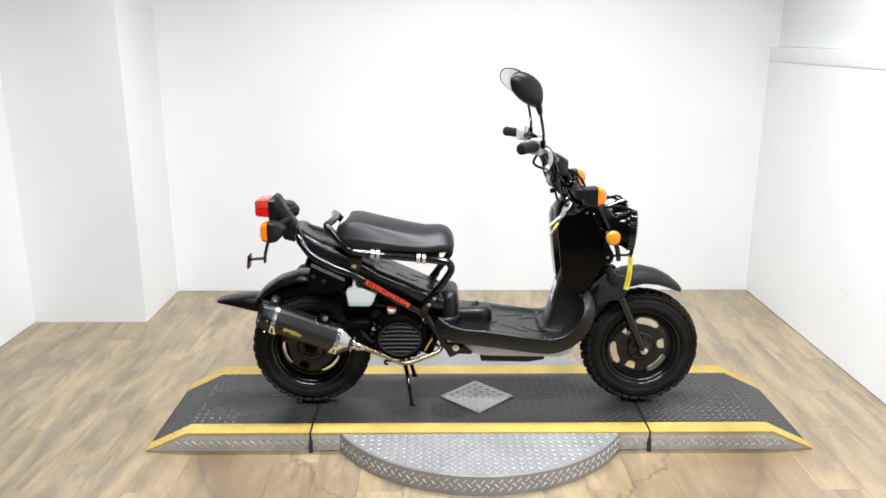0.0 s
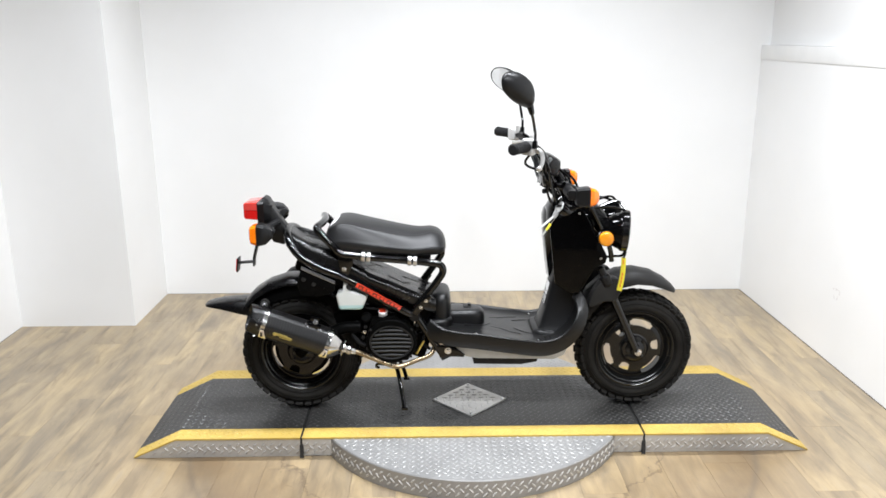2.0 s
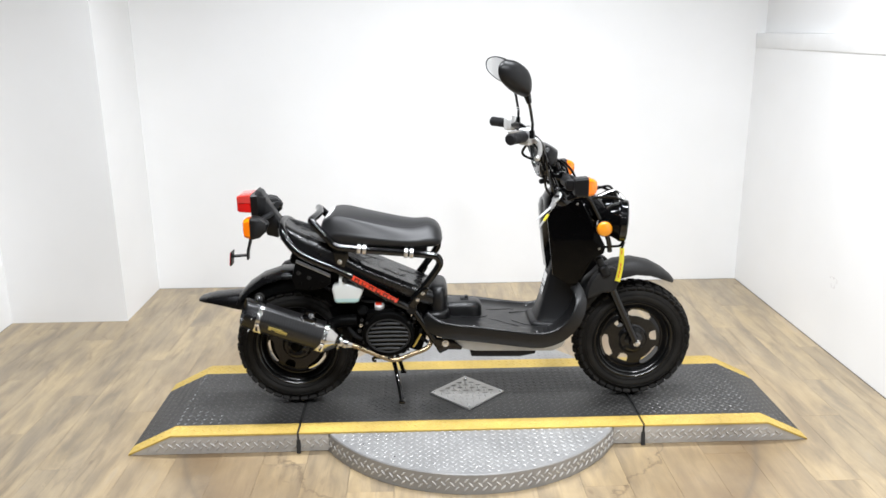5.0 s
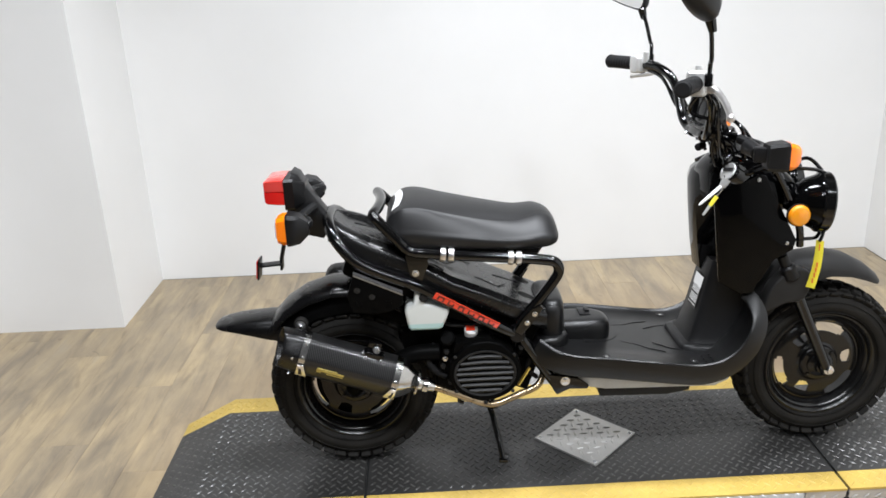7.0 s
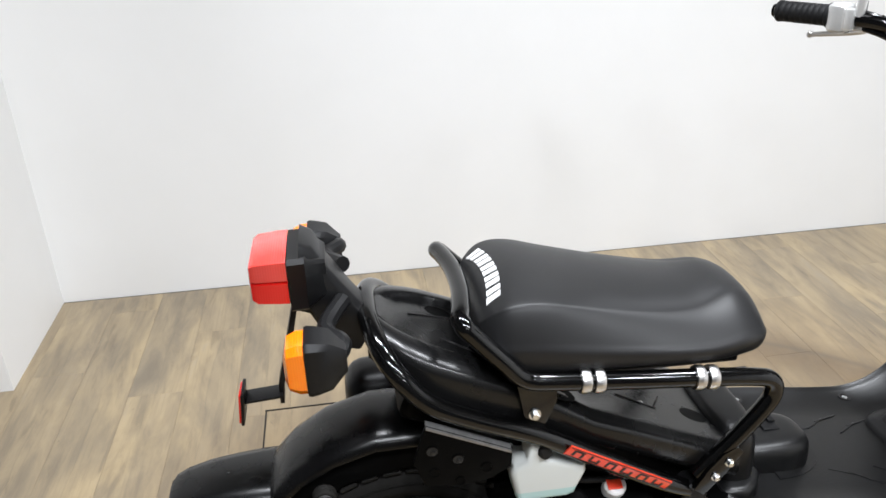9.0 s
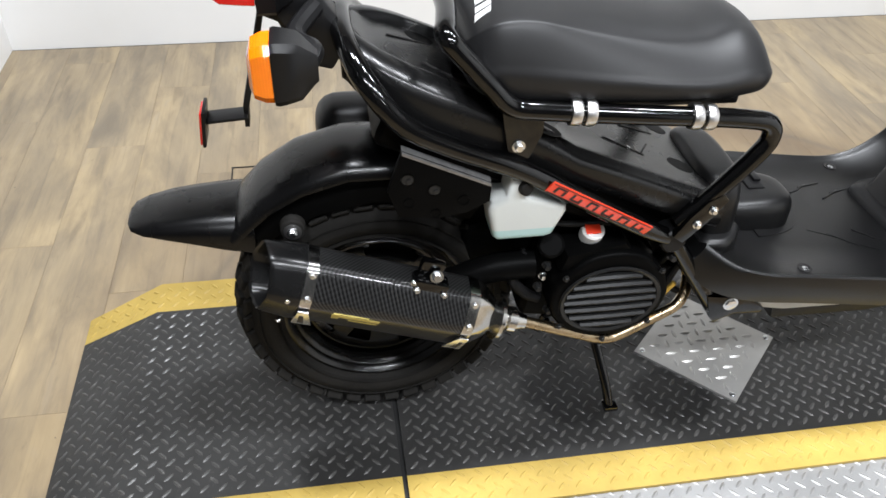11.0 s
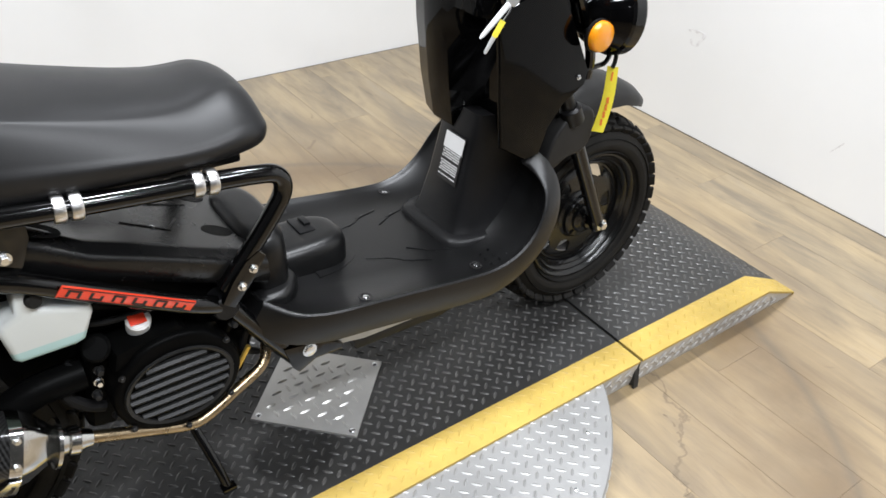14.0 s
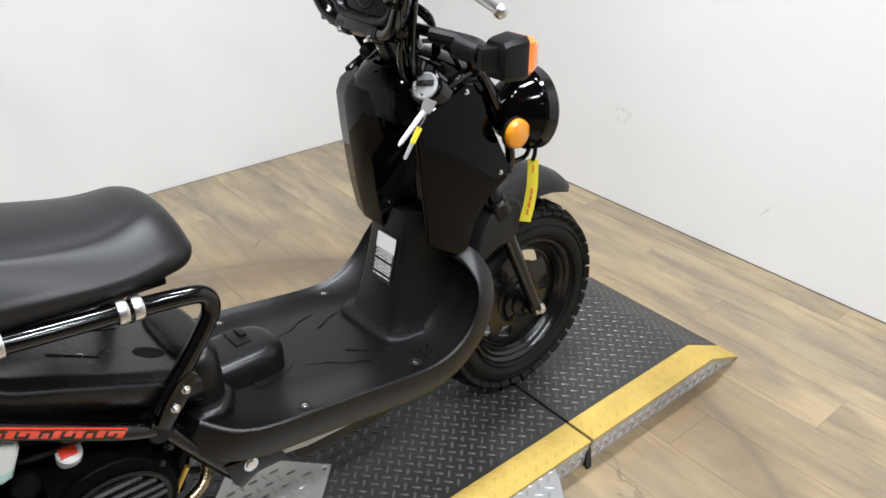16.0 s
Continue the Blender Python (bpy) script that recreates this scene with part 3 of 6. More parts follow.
plate = thing("diamond_plate", (0, 0.006, D), "square bare tread-plate hatch set cornerwise on the deck", "metal plate")
bm = B()
box(bm, (0, 0.006, D + 0.0035), (0.201, 0.201, 0.006), (0, 0, 45), bevel=0.0012)
part("plate", bm, PLATE, plate)
bm = B()
c45 = math.sqrt(0.5)
bumps(bm, -0.095, 0.095, -0.095, 0.095, lambda u, v, h: ((u - v) * c45, 0.006 + (u + v) * c45, D + 0.0065 + h), pitch=0.0235, length=0.025, width=0.0085, height=0.0026)
tagged(part("tread", bm, PLATE, plate), "raised treads", kind="stuff")
for a in range(4):
    bm = B()
    bolt(bm, (0.126 * math.cos(radians(90 * a)), 0.006 + 0.126 * math.sin(radians(90 * a)), D + 0.0065), (0, 0, 1), 0.0042, 0.003)
    part("screw", bm, CHROME, plate)

# ---- the scooter ----
scooter = thing("scooter", (0, -0.004, D), "black moped scooter with knobbly tyres and an exposed tube frame", "scooter")
scooter.rotation_euler = (radians(-1.5), 0, 0)
scooter["base"] = (0, 0, D)


def sc(name, bm, mat, label="", parent=None, angle=35):
    return part(name, bm, mat, parent or scooter, label, angle)


def wheel(x, z, r, half):
    """A slotted steel wheel with a knobbly balloon tyre."""
    o, ax = Vector((x, 0, z)), (0, 1, 0)
    rim_r = r - 0.088
    bm = B()
    near = [(rim_r - 0.016, -0.013), (rim_r - 0.0165, -0.026), (rim_r - 0.013, -0.032), (rim_r - 0.01, -0.03), (rim_r - 0.007, -0.036), (rim_r - 0.003, -0.039), (rim_r, -0.0365), (rim_r + 0.003, -0.043), (rim_r + 0.008, -0.047), (rim_r + 0.012, -0.047), (rim_r + 0.0125, -0.042), (rim_r - 0.002, -0.034), (rim_r - 0.01, -0.012)]
    lathe(bm, near + [(a, -b) for a, b in near[::-1]], o, ax, 72, closed=True)
    rings = [0.030, 0.050, 0.056, 0.065, 0.069, 0.088, 0.092, 0.108, 0.112, 0.116, 0.12, rim_r - 0.007]
    depth = [-0.030, -0.030, -0.026, -0.026, -0.026, -0.025, -0.025, -0.023, -0.02, -0.02, -0.012, -0.010]
    seg = 72

    def solid(i, j):
        k, q = j % 24, (j + 12) % 24
        hole = (i in (4, 5) and 11 <= q <= 15) or (i == 3 and 12 <= q <= 14)
        arc = (i == 6 and 10 <= k <= 19) or (i in (5, 7) and 11 <= k <= 18)
        return not (hole or arc)

    def pt(i, j, side):
        a = 2 * math.pi * j / seg
        return o + Vector((rings[i] * math.cos(a), depth[i] + side * 0.005, rings[i] * math.sin(a)))

    for i in range(len(rings) - 1):
        for j in range(seg):
            if not solid(i, j):
                continue
            f = [pt(i, j, 0), pt(i + 1, j, 0), pt(i + 1, j + 1, 0), pt(i, j + 1, 0)]
            g = [pt(i, j, 1), pt(i, j + 1, 1), pt(i + 1, j + 1, 1), pt(i + 1, j, 1)]
            bm.faces.new([bm.verts.new(p) for p in f])
            bm.faces.new([bm.verts.new(p) for p in g])
            for di, dj, e in ((-1, 0, ((i, j), (i, j + 1))), (1, 0, ((i + 1, j), (i + 1, j + 1))), (0, -1, ((i, j), (i + 1, j))), (0, 1, ((i, j + 1), (i + 1, j + 1)))):
                if not (0 <= i + di < len(rings) - 1) or not solid(i + di, (j + dj) % seg):
                    a, b = e
                    bm.faces.new([bm.verts.new(p) for p in (pt(*a, 0), pt(*b, 0), pt(*b, 1), pt(*a, 1))])
    bmesh.ops.remove_doubles(bm, verts=bm.verts, dist=1e-5)
    w = sc("wheel", bm, RIM, "satin black slotted steel wheel", angle=30)
    bm = B()
    lathe(bm, [(0.011, -0.066), (0.017, -0.064), (0.019, -0.056), (0.021, -0.054), (0.031, -0.052), (0.034, -0.049), (0.034, -0.044), (0.046, -0.042), (0.049, -0.039), (0.05, -0.03), (0.05, 0.04), (0.03, 0.05)], o, ax, 32)
    for k in range(4):
        a = radians(45 + 90 * k)
        bolt(bm, o + Vector((0.041 * math.cos(a), -0.042, 0.041 * math.sin(a))), (0, -1, 0), 0.0055, 0.005)
    part("hub", bm, RIM, w)
    bm = B()
    t = r - 0.006
    prof = [(rim_r + 0.004, -0.036), (rim_r + 0.011, -0.045), (rim_r + 0.014, -half + 0.012), (rim_r + 0.022, -half + 0.003), (rim_r + 0.034, -half - 0.001), (t - 0.046, -half - 0.001), (t - 0.034, -half + 0.003), (t - 0.024, -half + 0.009), (t - 0.014, -half + 0.019), (t - 0.005, -half + 0.032), (t, -0.009)]
    prof = prof + [(a, -b) for a, b in prof[::-1]]
    lathe(bm, prof, o, ax, 72, closed=True)
    for zr in (rim_r + 0.017, rim_r + 0.046):
        for s in (-1, 1):
            lathe(bm, [(zr, s * (half - 0.006)), (zr + 0.0012, s * (half + 0.0006)), (zr + 0.0024, s * (half - 0.006))], o, ax, 72, closed=True)
    n = 38
    for k in range(n):
        for s in (-1, 1):
            a = 2 * math.pi * (k + (0.5 if s > 0 else 0)) / n
            rot = Matrix.Translation(o) @ Matrix.Rotation(-a, 4, "Y")
            long = 0.026 if k % 2 else 0.0285
            # shoulder block, lying close on the curve of the carcass
            box(bm, (r - 0.0255, s * (half - 0.0125), 0), (0.025, 0.008, long), (0, 0, s * 43), bevel=0.002, seg=1, m=rot)
            box(bm, (r - 0.0115, s * (0.03 if k % 2 else 0.026), 0.003), (0.013, 0.02, 0.024), (s * 14, 0, s * 21), bevel=0.002, seg=1, m=rot)
        a = 2 * math.pi * k / n
        box(bm, (r - 0.0075, 0, 0.01), (0.014, 0.019, 0.026), (25 if k % 2 else -25, 0, 0), bevel=0.002, seg=1, m=Matrix.Translation(o) @ Matrix.Rotation(-a, 4, "Y"))
    part("tyre", bm, RUBBER, w, "black knobbly balloon tyre")
    return w


FW, RW = Vector((0.616, 0, 0.3025)), Vector((-0.628, 0, 0.3055))
wheel(FW.x, FW.z, 0.222, 0.056)
rear_wheel = wheel(RW.x, RW.z, 0.225, 0.061)
bm = B()
lathe(bm, [(0.02, -0.012), (0.08, -0.012), (0.105, -0.006), (0.105, 0.04), (0.03, 0.05)], (RW.x, 0, RW.z), (0, 1, 0), 40)
part("brake_drum", bm, CAST, rear_wheel)


def arch(centre, stations, wall_t=0.004, shift=0.0):
    """A mudguard swept round a wheel: rows of angle, outer radius, half width, side depth."""
    rings = []
    for a, rad, half, drop in stations:
        c, s = math.cos(radians(a)), math.sin(radians(a))
        turn = [math.pi * (i / 16 - 0.5) for i in range(17)]
        outer = [(half * math.copysign(abs(math.sin(p)) ** 0.85, p), rad - drop + drop * max(math.cos(p), 0.0) ** 0.75) for p in turn]
        inner = [(y * (1 - wall_t / half), q - (wall_t if abs(y) < half * 0.97 else 0)) for y, q in outer[::-1]]
        rings.append([Vector((centre.x + q * c, y + shift, centre.z + q * s)) for y, q in outer + inner])
    bm = B()
    loft(bm, rings)
    return bm


# front mudguard and fork
front = [(146, 0.252, 0.062, 0.03), (138, 0.272, 0.068, 0.045), (128, 0.292, 0.071, 0.06), (116, 0.306, 0.072, 0.062), (104, 0.313, 0.072, 0.058), (92, 0.311, 0.07, 0.052), (80, 0.302, 0.066, 0.045), (70, 0.29, 0.058, 0.036), (62, 0.279, 0.044, 0.025), (57, 0.27, 0.026, 0.014)]
fender = sc("front_mudguard", arch(FW, front), MATTE, "satin black plastic front mudguard", angle=50)
for s in (-1, 1):
    bm = B()
    slab(bm, [(0.425, 0.49), (0.45, 0.49), (0.48, 0.505), (0.512, 0.508), (0.532, 0.523), (0.541, 0.555), (0.535, 0.586), (0.51, 0.598), (0.475, 0.588), (0.44, 0.548)], s * 0.06, s * 0.1, bevel=0.012, seg=4, smooth=3)
    part("fork_cover", bm, MATTE, fender)
    bm = B()
    cyl(bm, (0.476, s * 0.092, 0.606), (0.494, s * 0.092, 0.57), 0.02, seg=24, bevel=0.005)
    cyl(bm, (0.462, s * 0.09, 0.634), (0.48, s * 0.09, 0.598), 0.0135, seg=16, bevel=0.002)
    sc("fork_collar", bm, PLASTIC)
    bm = B()
    cyl(bm, (0.505, s * 0.083, 0.545), (0.614, s * 0.083, 0.308), 0.0155, 0.014, seg=20, bevel=0.004)
    box(bm, (0.614, s * 0.081, 0.311), (0.034, 0.022, 0.036), (0, -26, 0), bevel=0.008, seg=3)
    leg = sc("fork_leg", bm, TUBE, "gloss black fork leg")
    bm = B()
    bolt(bm, (0.616, s * 0.092, 0.309), (0, s, 0), 0.0095, 0.011)
    part("axle_nut", bm, CHROME, leg, "plated axle nut")
bm = B()
cyl(bm, (0.618, -0.09, 0.308), (0.618, 0.09, 0.308), 0.007)
sc("front_axle", bm, CHROME)

# tube frame
rail = [(-0.20, -0.125, 0.468), (-0.252, -0.134, 0.497), (-0.35, -0.136, 0.556), (-0.444, -0.137, 0.613), (-0.53, -0.137, 0.651), (-0.592, -0.134, 0.684), (-0.632, -0.118, 0.727), (-0.651, -0.085, 0.753), (-0.66, -0.04, 0.765)]
bm = B()
tube(bm, rail + [(-0.661, 0, 0.767)] + [(x, -y, z) for x, y, z in rail[::-1]], 0.0145, 14)
sc("frame_rail", bm, TUBE, "gloss black frame tube looping round the tail")
seat_side = [(-0.20, -0.128, 0.5), (-0.165, -0.134, 0.545), (-0.118, -0.137, 0.608), (-0.103, -0.137, 0.638), (-0.112, -0.137, 0.66), (-0.145, -0.137, 0.668), (-0.21, -0.137, 0.6755), (-0.30, -0.137, 0.684), (-0.42, -0.137, 0.697), (-0.462, -0.136, 0.705), (-0.49, -0.133, 0.733), (-0.53, -0.126, 0.776), (-0.54, -0.122, 0.787), (-0.543, -0.11, 0.792), (-0.539, -0.09, 0.794), (-0.532, -0.045, 0.795)]
bm = B()
tube(bm, seat_side + [(-0.53, 0, 0.795)] + [(x, -y, z) for x, y, z in seat_side[::-1]], 0.0132, 14)
sc("seat_rail", bm, TUBE, "gloss black seat tube with grab handle")
for s in (-1, 1):
    for x, z in ((-0.372, 0.692), (-0.21, 0.676)):
        bm = B()
        for dx in (-0.0095, 0.0095):
            c = Vector((x + dx, s * 0.137, z - dx * 0.1))
            lathe(bm, [(0.0135, -0.0065), (0.0165, -0.0065), (0.0175, -0.004), (0.0175, 0.004), (0.0165, 0.0065), (0.0135, 0.0065)], c, (1, 0, -0.1), 20)
        sc("tube_clamp", bm, ALLOY, "pair of bright alloy clamps")
    bm = B()
    slab(bm, [(-0.475, 0.705), (-0.418, 0.698), (-0.418, 0.665), (-0.435, 0.625), (-0.46, 0.628)], s * 0.128, s * 0.1365, bevel=0.002)
    brk = sc("seat_bracket", bm, TUBE)
    bolts(brk, (((-0.449, s * 0.1365, 0.648), (0, s, 0), 0.0078, 0.008), ((-0.464, s * 0.1365, 0.63), (0, s, 0), 0.004, 0.004)))
    bm = B()
    slab(bm, [(-0.212, 0.488), (-0.196, 0.476), (-0.166, 0.51), (-0.142, 0.546), (-0.152, 0.557), (-0.172, 0.546), (-0.193, 0.52)], s * 0.136, s * 0.149, bevel=0.002)
    gus = sc("gusset", bm, TUBE)
    bolts(gus, [((x, s * 0.149, z), (0, s, 0), 0.006, 0.007) for x, z in ((-0.163, 0.532), (-0.182, 0.509))])
    bm = B()
    cyl(bm, (-0.205, s * 0.105, 0.472), (-0.205, s * 0.142, 0.472), 0.0195, seg=24, bevel=0.003)
    sc("frame_boss", bm, PLASTIC)
    bm = B()
    tube(bm, [(-0.2, s * 0.125, 0.468), (-0.15, s * 0.128, 0.392), (-0.1, s * 0.13, 0.318)], 0.0135, 12)
    slab(bm, [(-0.128, 0.362), (-0.055, 0.35), (-0.025, 0.326), (-0.03, 0.318), (-0.075, 0.32), (-0.106, 0.305), (-0.116, 0.318)], s * 0.12, s * 0.146, bevel=0.003)
    foot = sc("footboard_stay", bm, TUBE, "gloss black footboard stay")
    bm = B()
    bolt(bm, (-0.086, s * 0.146, 0.343), (0, s, 0), 0.009, 0.004)
    part("bolt", bm, CHROME, foot)

# the word on the rail becomes plain bars
d0, d1 = Vector((-0.403, -0.1525, 0.5925)), Vector((-0.257, -0.1495, 0.5065))
along = (d1 - d0).normalized()
m = Matrix.Translation((d0 + d1) / 2) @ Matrix((along, Vector((0, 1, 0)), along.cross(Vector((0, 1, 0))))).transposed().to_4x4() @ pose(0, 0, 0, 18, 0, 0)
bm = B()
box(bm, (0, 0, 0), ((d1 - d0).length + 0.008, 0.003, 0.0205), bevel=0.001, m=m)
decal = sc("rail_sticker", bm, STICKER, "bright red sticker with black block shapes")
bm = B()
for i, (w, gap) in enumerate(((0.021, 1), (0.02, 0), (0.019, 1), (0.022, 0), (0.02, 1), (0.02, 0))):
    x = -0.07 + i * 0.028
    box(bm, (x - w * 0.36, -0.0019, 0), (w * 0.17, 0.001, 0.0112), m=m)
    box(bm, (x + w * 0.3, -0.0019, -0.002), (w * 0.17, 0.001, 0.0085), m=m)
    box(bm, (x, -0.0019, 0.005 if gap else -0.005), (w * 0.75, 0.001, 0.0026), m=m)
L2 = (d1 - d0).length / 2
for zz in (-0.0088, 0.0088):
    box(bm, (0, -0.0019, zz), (2 * L2 + 0.004, 0.001, 0.0008), m=m)
tagged(part("lettering", bm, INK, decal, "black block shapes"), kind="stuff")


# seat
def seat_ring(x, zb, zt, hb, yc, zc):
    """One cross-section: flat underside, rounded flank, soft edge, crowned top."""
    zm = zb + 0.4 * (zc - zb)
    half = [(hb * 0.7, zb), (hb * 0.9, zb + 0.002), (hb * 0.975, zb + 0.4 * (zm - zb))]
    for i in range(9):
        f = 1 - i / 8
        half.append((yc + (hb - yc) * f**0.95, zc - (zc - zm) * f**1.5))
    half += [(yc * 0.8, zc + (zt - zc) * 0.42), (yc * 0.55, zc + (zt - zc) * 0.75), (yc * 0.25, zc + (zt - zc) * 0.95)]
    half = [(p.x, p.y) for p in spline([(y, z, 0) for y, z in half], 2)]
    ring = [(0.0, zb)] + half + [(0.0, zt)] + [(-y, z) for y, z in half[::-1]]
    return [Vector((x, y, z)) for y, z in ring]


rows = [(-0.517, 0.735, 0.757, 0.07, 0.05, 0.754), (-0.513, 0.722, 0.776, 0.102, 0.084, 0.77), (-0.5, 0.711, 0.793, 0.12, 0.098, 0.786), (-0.48, 0.703, 0.806, 0.13, 0.106, 0.799), (-0.455, 0.699, 0.812, 0.134, 0.108, 0.803), (-0.425, 0.697, 0.8105, 0.136, 0.106, 0.8), (-0.39, 0.696, 0.804, 0.137, 0.102, 0.791), (-0.34, 0.694, 0.794, 0.138, 0.097, 0.779), (-0.28, 0.692, 0.782, 0.138, 0.09, 0.766), (-0.23, 0.69, 0.772, 0.137, 0.081, 0.758), (-0.195, 0.689, 0.767, 0.134, 0.071, 0.756), (-0.17, 0.688, 0.767, 0.13, 0.061, 0.759), (-0.145, 0.688, 0.768, 0.124, 0.051, 0.763), (-0.122, 0.688, 0.762, 0.115, 0.043, 0.758), (-0.106, 0.69, 0.75, 0.102, 0.036, 0.747), (-0.096, 0.694, 0.734, 0.084, 0.03, 0.731), (-0.091, 0.702, 0.718, 0.058, 0.022, 0.715)]


def seat_top(x, y):
    """The height of the seat's crowned top."""
    for p, q in zip(rows_seat, rows_seat[1:]):
        if p[0] <= x <= q[0]:
            k = (x - p[0]) / (q[0] - p[0])
            zt, yc, zc = (p[i] + (q[i] - p[i]) * k for i in (2, 4, 5))
            f = min(abs(y) / yc, 1.0)
            return zt - (zt - zc) * f**2.3
    return 0.75


fine = list(zip(spline([r[:3] for r in rows], 3), spline([r[3:] for r in rows], 3)))
rows_seat = [(*p, *q) for p, q in fine]
bm = B()
loft(bm, [seat_ring(*p, *q) for p, q in fine])
seat = sc("seat", bm, VINYL, "black vinyl saddle", angle=80)
bm = B()
box(bm, (-0.31, 0, 0.684), (0.33, 0.21, 0.014), (0, 1.2, 0), bevel=0.004)
for x in (-0.43, -0.33, -0.24, -0.15):
    for s in (-1, 1):
        box(bm, (x, s * 0.122, 0.688 - (x + 0.43) * 0.08), (0.022, 0.012, 0.014), bevel=0.002)
sc("seat_pan", bm, PLASTIC)
for i in range(5):
    # plain bars along the rear edge
    y0 = 0.08 - i * 0.0325
    bars = ((0.0, 0.0105, 0.06, 0.86), (0.015, 0.0255, 0.06, 0.86))
    for u0, u1, v0, v1 in bars:
        bm, rings = B(), []
        for j in range(4):
            u = y0 - (u0 + (u1 - u0) * j / 3)
            bend = -0.01 * (u / 0.08) ** 2
            edge = [(-0.494 + 0.024 * v + bend, u) for v in (v0, v1)]
            (xa, ya), (xb, yb) = edge
            rings.append([Vector((xa, ya, seat_top(xa, ya) + 0.0002)), Vector((xa, ya, seat_top(xa, ya) + 0.0022)), Vector((xb, yb, seat_top(xb, yb) + 0.0022)), Vector((xb, yb, seat_top(xb, yb) + 0.0002))])
        loft(bm, rings)
        part("badge_bar", bm, LABEL, seat, "white printed bar")


# tray between the rails
def tray_z(x):
    return 0.742 + (x + 0.62) * -0.438


rows = []
for x in (-0.664, -0.662, -0.657, -0.65, -0.641, -0.63, -0.617, -0.6, -0.58, -0.55, -0.51, -0.46, -0.42, -0.36, -0.3, -0.2, -0.15, -0.128):
    h = 0.121 * (1 - max(0.0, min(1.0, (-0.53 - x) / 0.1345)) ** 2.6) ** (1 / 2.6) - max(0.0, x + 0.22) * 0.1
    h = max(h, 0.05)
    z = tray_z(x)
    k = min(1.0, max(0.0, (-0.36 - x) / 0.1))
    lip, rim, dish = -0.004 + 0.008 * k, 0.003 + 0.011 * k, -0.005 + 0.008 * k
    close = min(1.0, max(0.0, (-0.622 - x) / 0.02))
    dish = dish + (rim - dish) * close
    if x < -0.655:
        lip, rim, dish = lip * 0.6, rim * 0.55, dish * 0.5
    back = [(-h, -0.05), (-h, -0.012), (-h + 0.003, lip - 0.004), (-h + 0.007, lip), (-h + 0.013, lip + 0.004), (-h + 0.02, rim * 0.75), (-h + 0.028, rim * 0.92), (-h + 0.036, rim), (-h + 0.042, rim), (-h + 0.046, rim * 0.8), (-h + 0.05, dish), (-h * 0.45, dish), (0, dish)]
    g = h + 0.008
    fore = [(-h, -0.055), (-g, -0.04), (-g, -0.026), (-g, -0.02), (-g + 0.001, -0.016), (-g + 0.003, -0.013), (-g + 0.008, -0.0105), (-g + 0.016, -0.009), (-g + 0.02, -0.006), (-g + 0.026, -0.005), (-g + 0.032, -0.005), (-h * 0.45, -0.005), (0, -0.005)]
    prof = [(a * k + c * (1 - k), b * k + d * (1 - k)) for (a, b), (c, d) in zip(back, fore)]
    prof = prof + [(-y, q) for y, q in prof[-2::-1]]
    rows.append([Vector((x, y, z + q)) for y, q in prof])
bm = B()
loft(bm, rows)
tray = sc("tail_tray", bm, TRAY, "black moulded tray under the seat", angle=40)
bm = B()
for x, y, a in ((-0.57, 0.03, 20), (-0.53, -0.04, -15), (-0.48, 0.05, 10), (-0.40, -0.03, -20), (-0.34, 0.04, 15), (-0.27, -0.05, -10), (-0.22, 0.03, 12)):
    mm = pose(x, y, tray_z(x) + (0.0036 if x < -0.45 else 0.001 if x < -0.39 else -0.0042), 0, 23.6, a)
    box(bm, (0, 0, 0), (0.07, 0.003, 0.0016), bevel=0.0006, m=mm)
    box(bm, (0.038, 0.018, 0), (0.003, 0.042, 0.0016), (0, 0, -25), bevel=0.0006, m=mm)
tagged(part("tread_ribs", bm, INK, tray), kind="stuff")
for x, y, k in ((-0.172, -0.045, 1.0), (-0.172, 0.068, 1.0), (-0.405, -0.092, 1.15), (-0.405, 0.092, 1.15), (-0.553, 0.052, 0.9)):
    bm = B()
    mm = pose(x, y, tray_z(x) + (0.0028 if x < -0.45 else -0.0015 if x < -0.39 else -0.0051), 0, 23.6, 0)
    lathe(bm, [(0.0165 * k, -0.004), (0.0165 * k, 0.0006)], (0, 0, 0), (0, 0, 1), 24)
    bm.transform(mm @ Matrix.Diagonal((1.45, 1, 1, 1)))
    part("slot", bm, CAST, tray)

bolts(tray, [((-0.262, -0.05, tray_z(-0.262) - 0.005), (0.4, 0, 0.9), 0.004, 0.0025)], name="screw")

# rear mudguard, flap and bracket plates
rear = [(58, 0.283, 0.068, 0.028), (70, 0.291, 0.069, 0.029), (84, 0.297, 0.07, 0.029), (98, 0.298, 0.07, 0.029), (112, 0.295, 0.07, 0.028), (124, 0.29, 0.069, 0.026), (132, 0.284, 0.068, 0.023), (138, 0.279, 0.067, 0.019), (140, 0.276, 0.065, 0.016)]
guard = sc("rear_mudguard", arch(RW, rear, shift=-0.009), FENDER, "satin black plastic rear mudguard", angle=50)
hugger = [(52, 0.272, 0.054, 0.05), (70, 0.276, 0.056, 0.056), (90, 0.279, 0.057, 0.06), (112, 0.277, 0.057, 0.058), (128, 0.27, 0.056, 0.05), (136, 0.262, 0.054, 0.036)]
part("inner_guard", arch(RW, hugger, shift=-0.006), CAST, guard, "matt black inner guard close to the tyre", angle=50)
rows = []
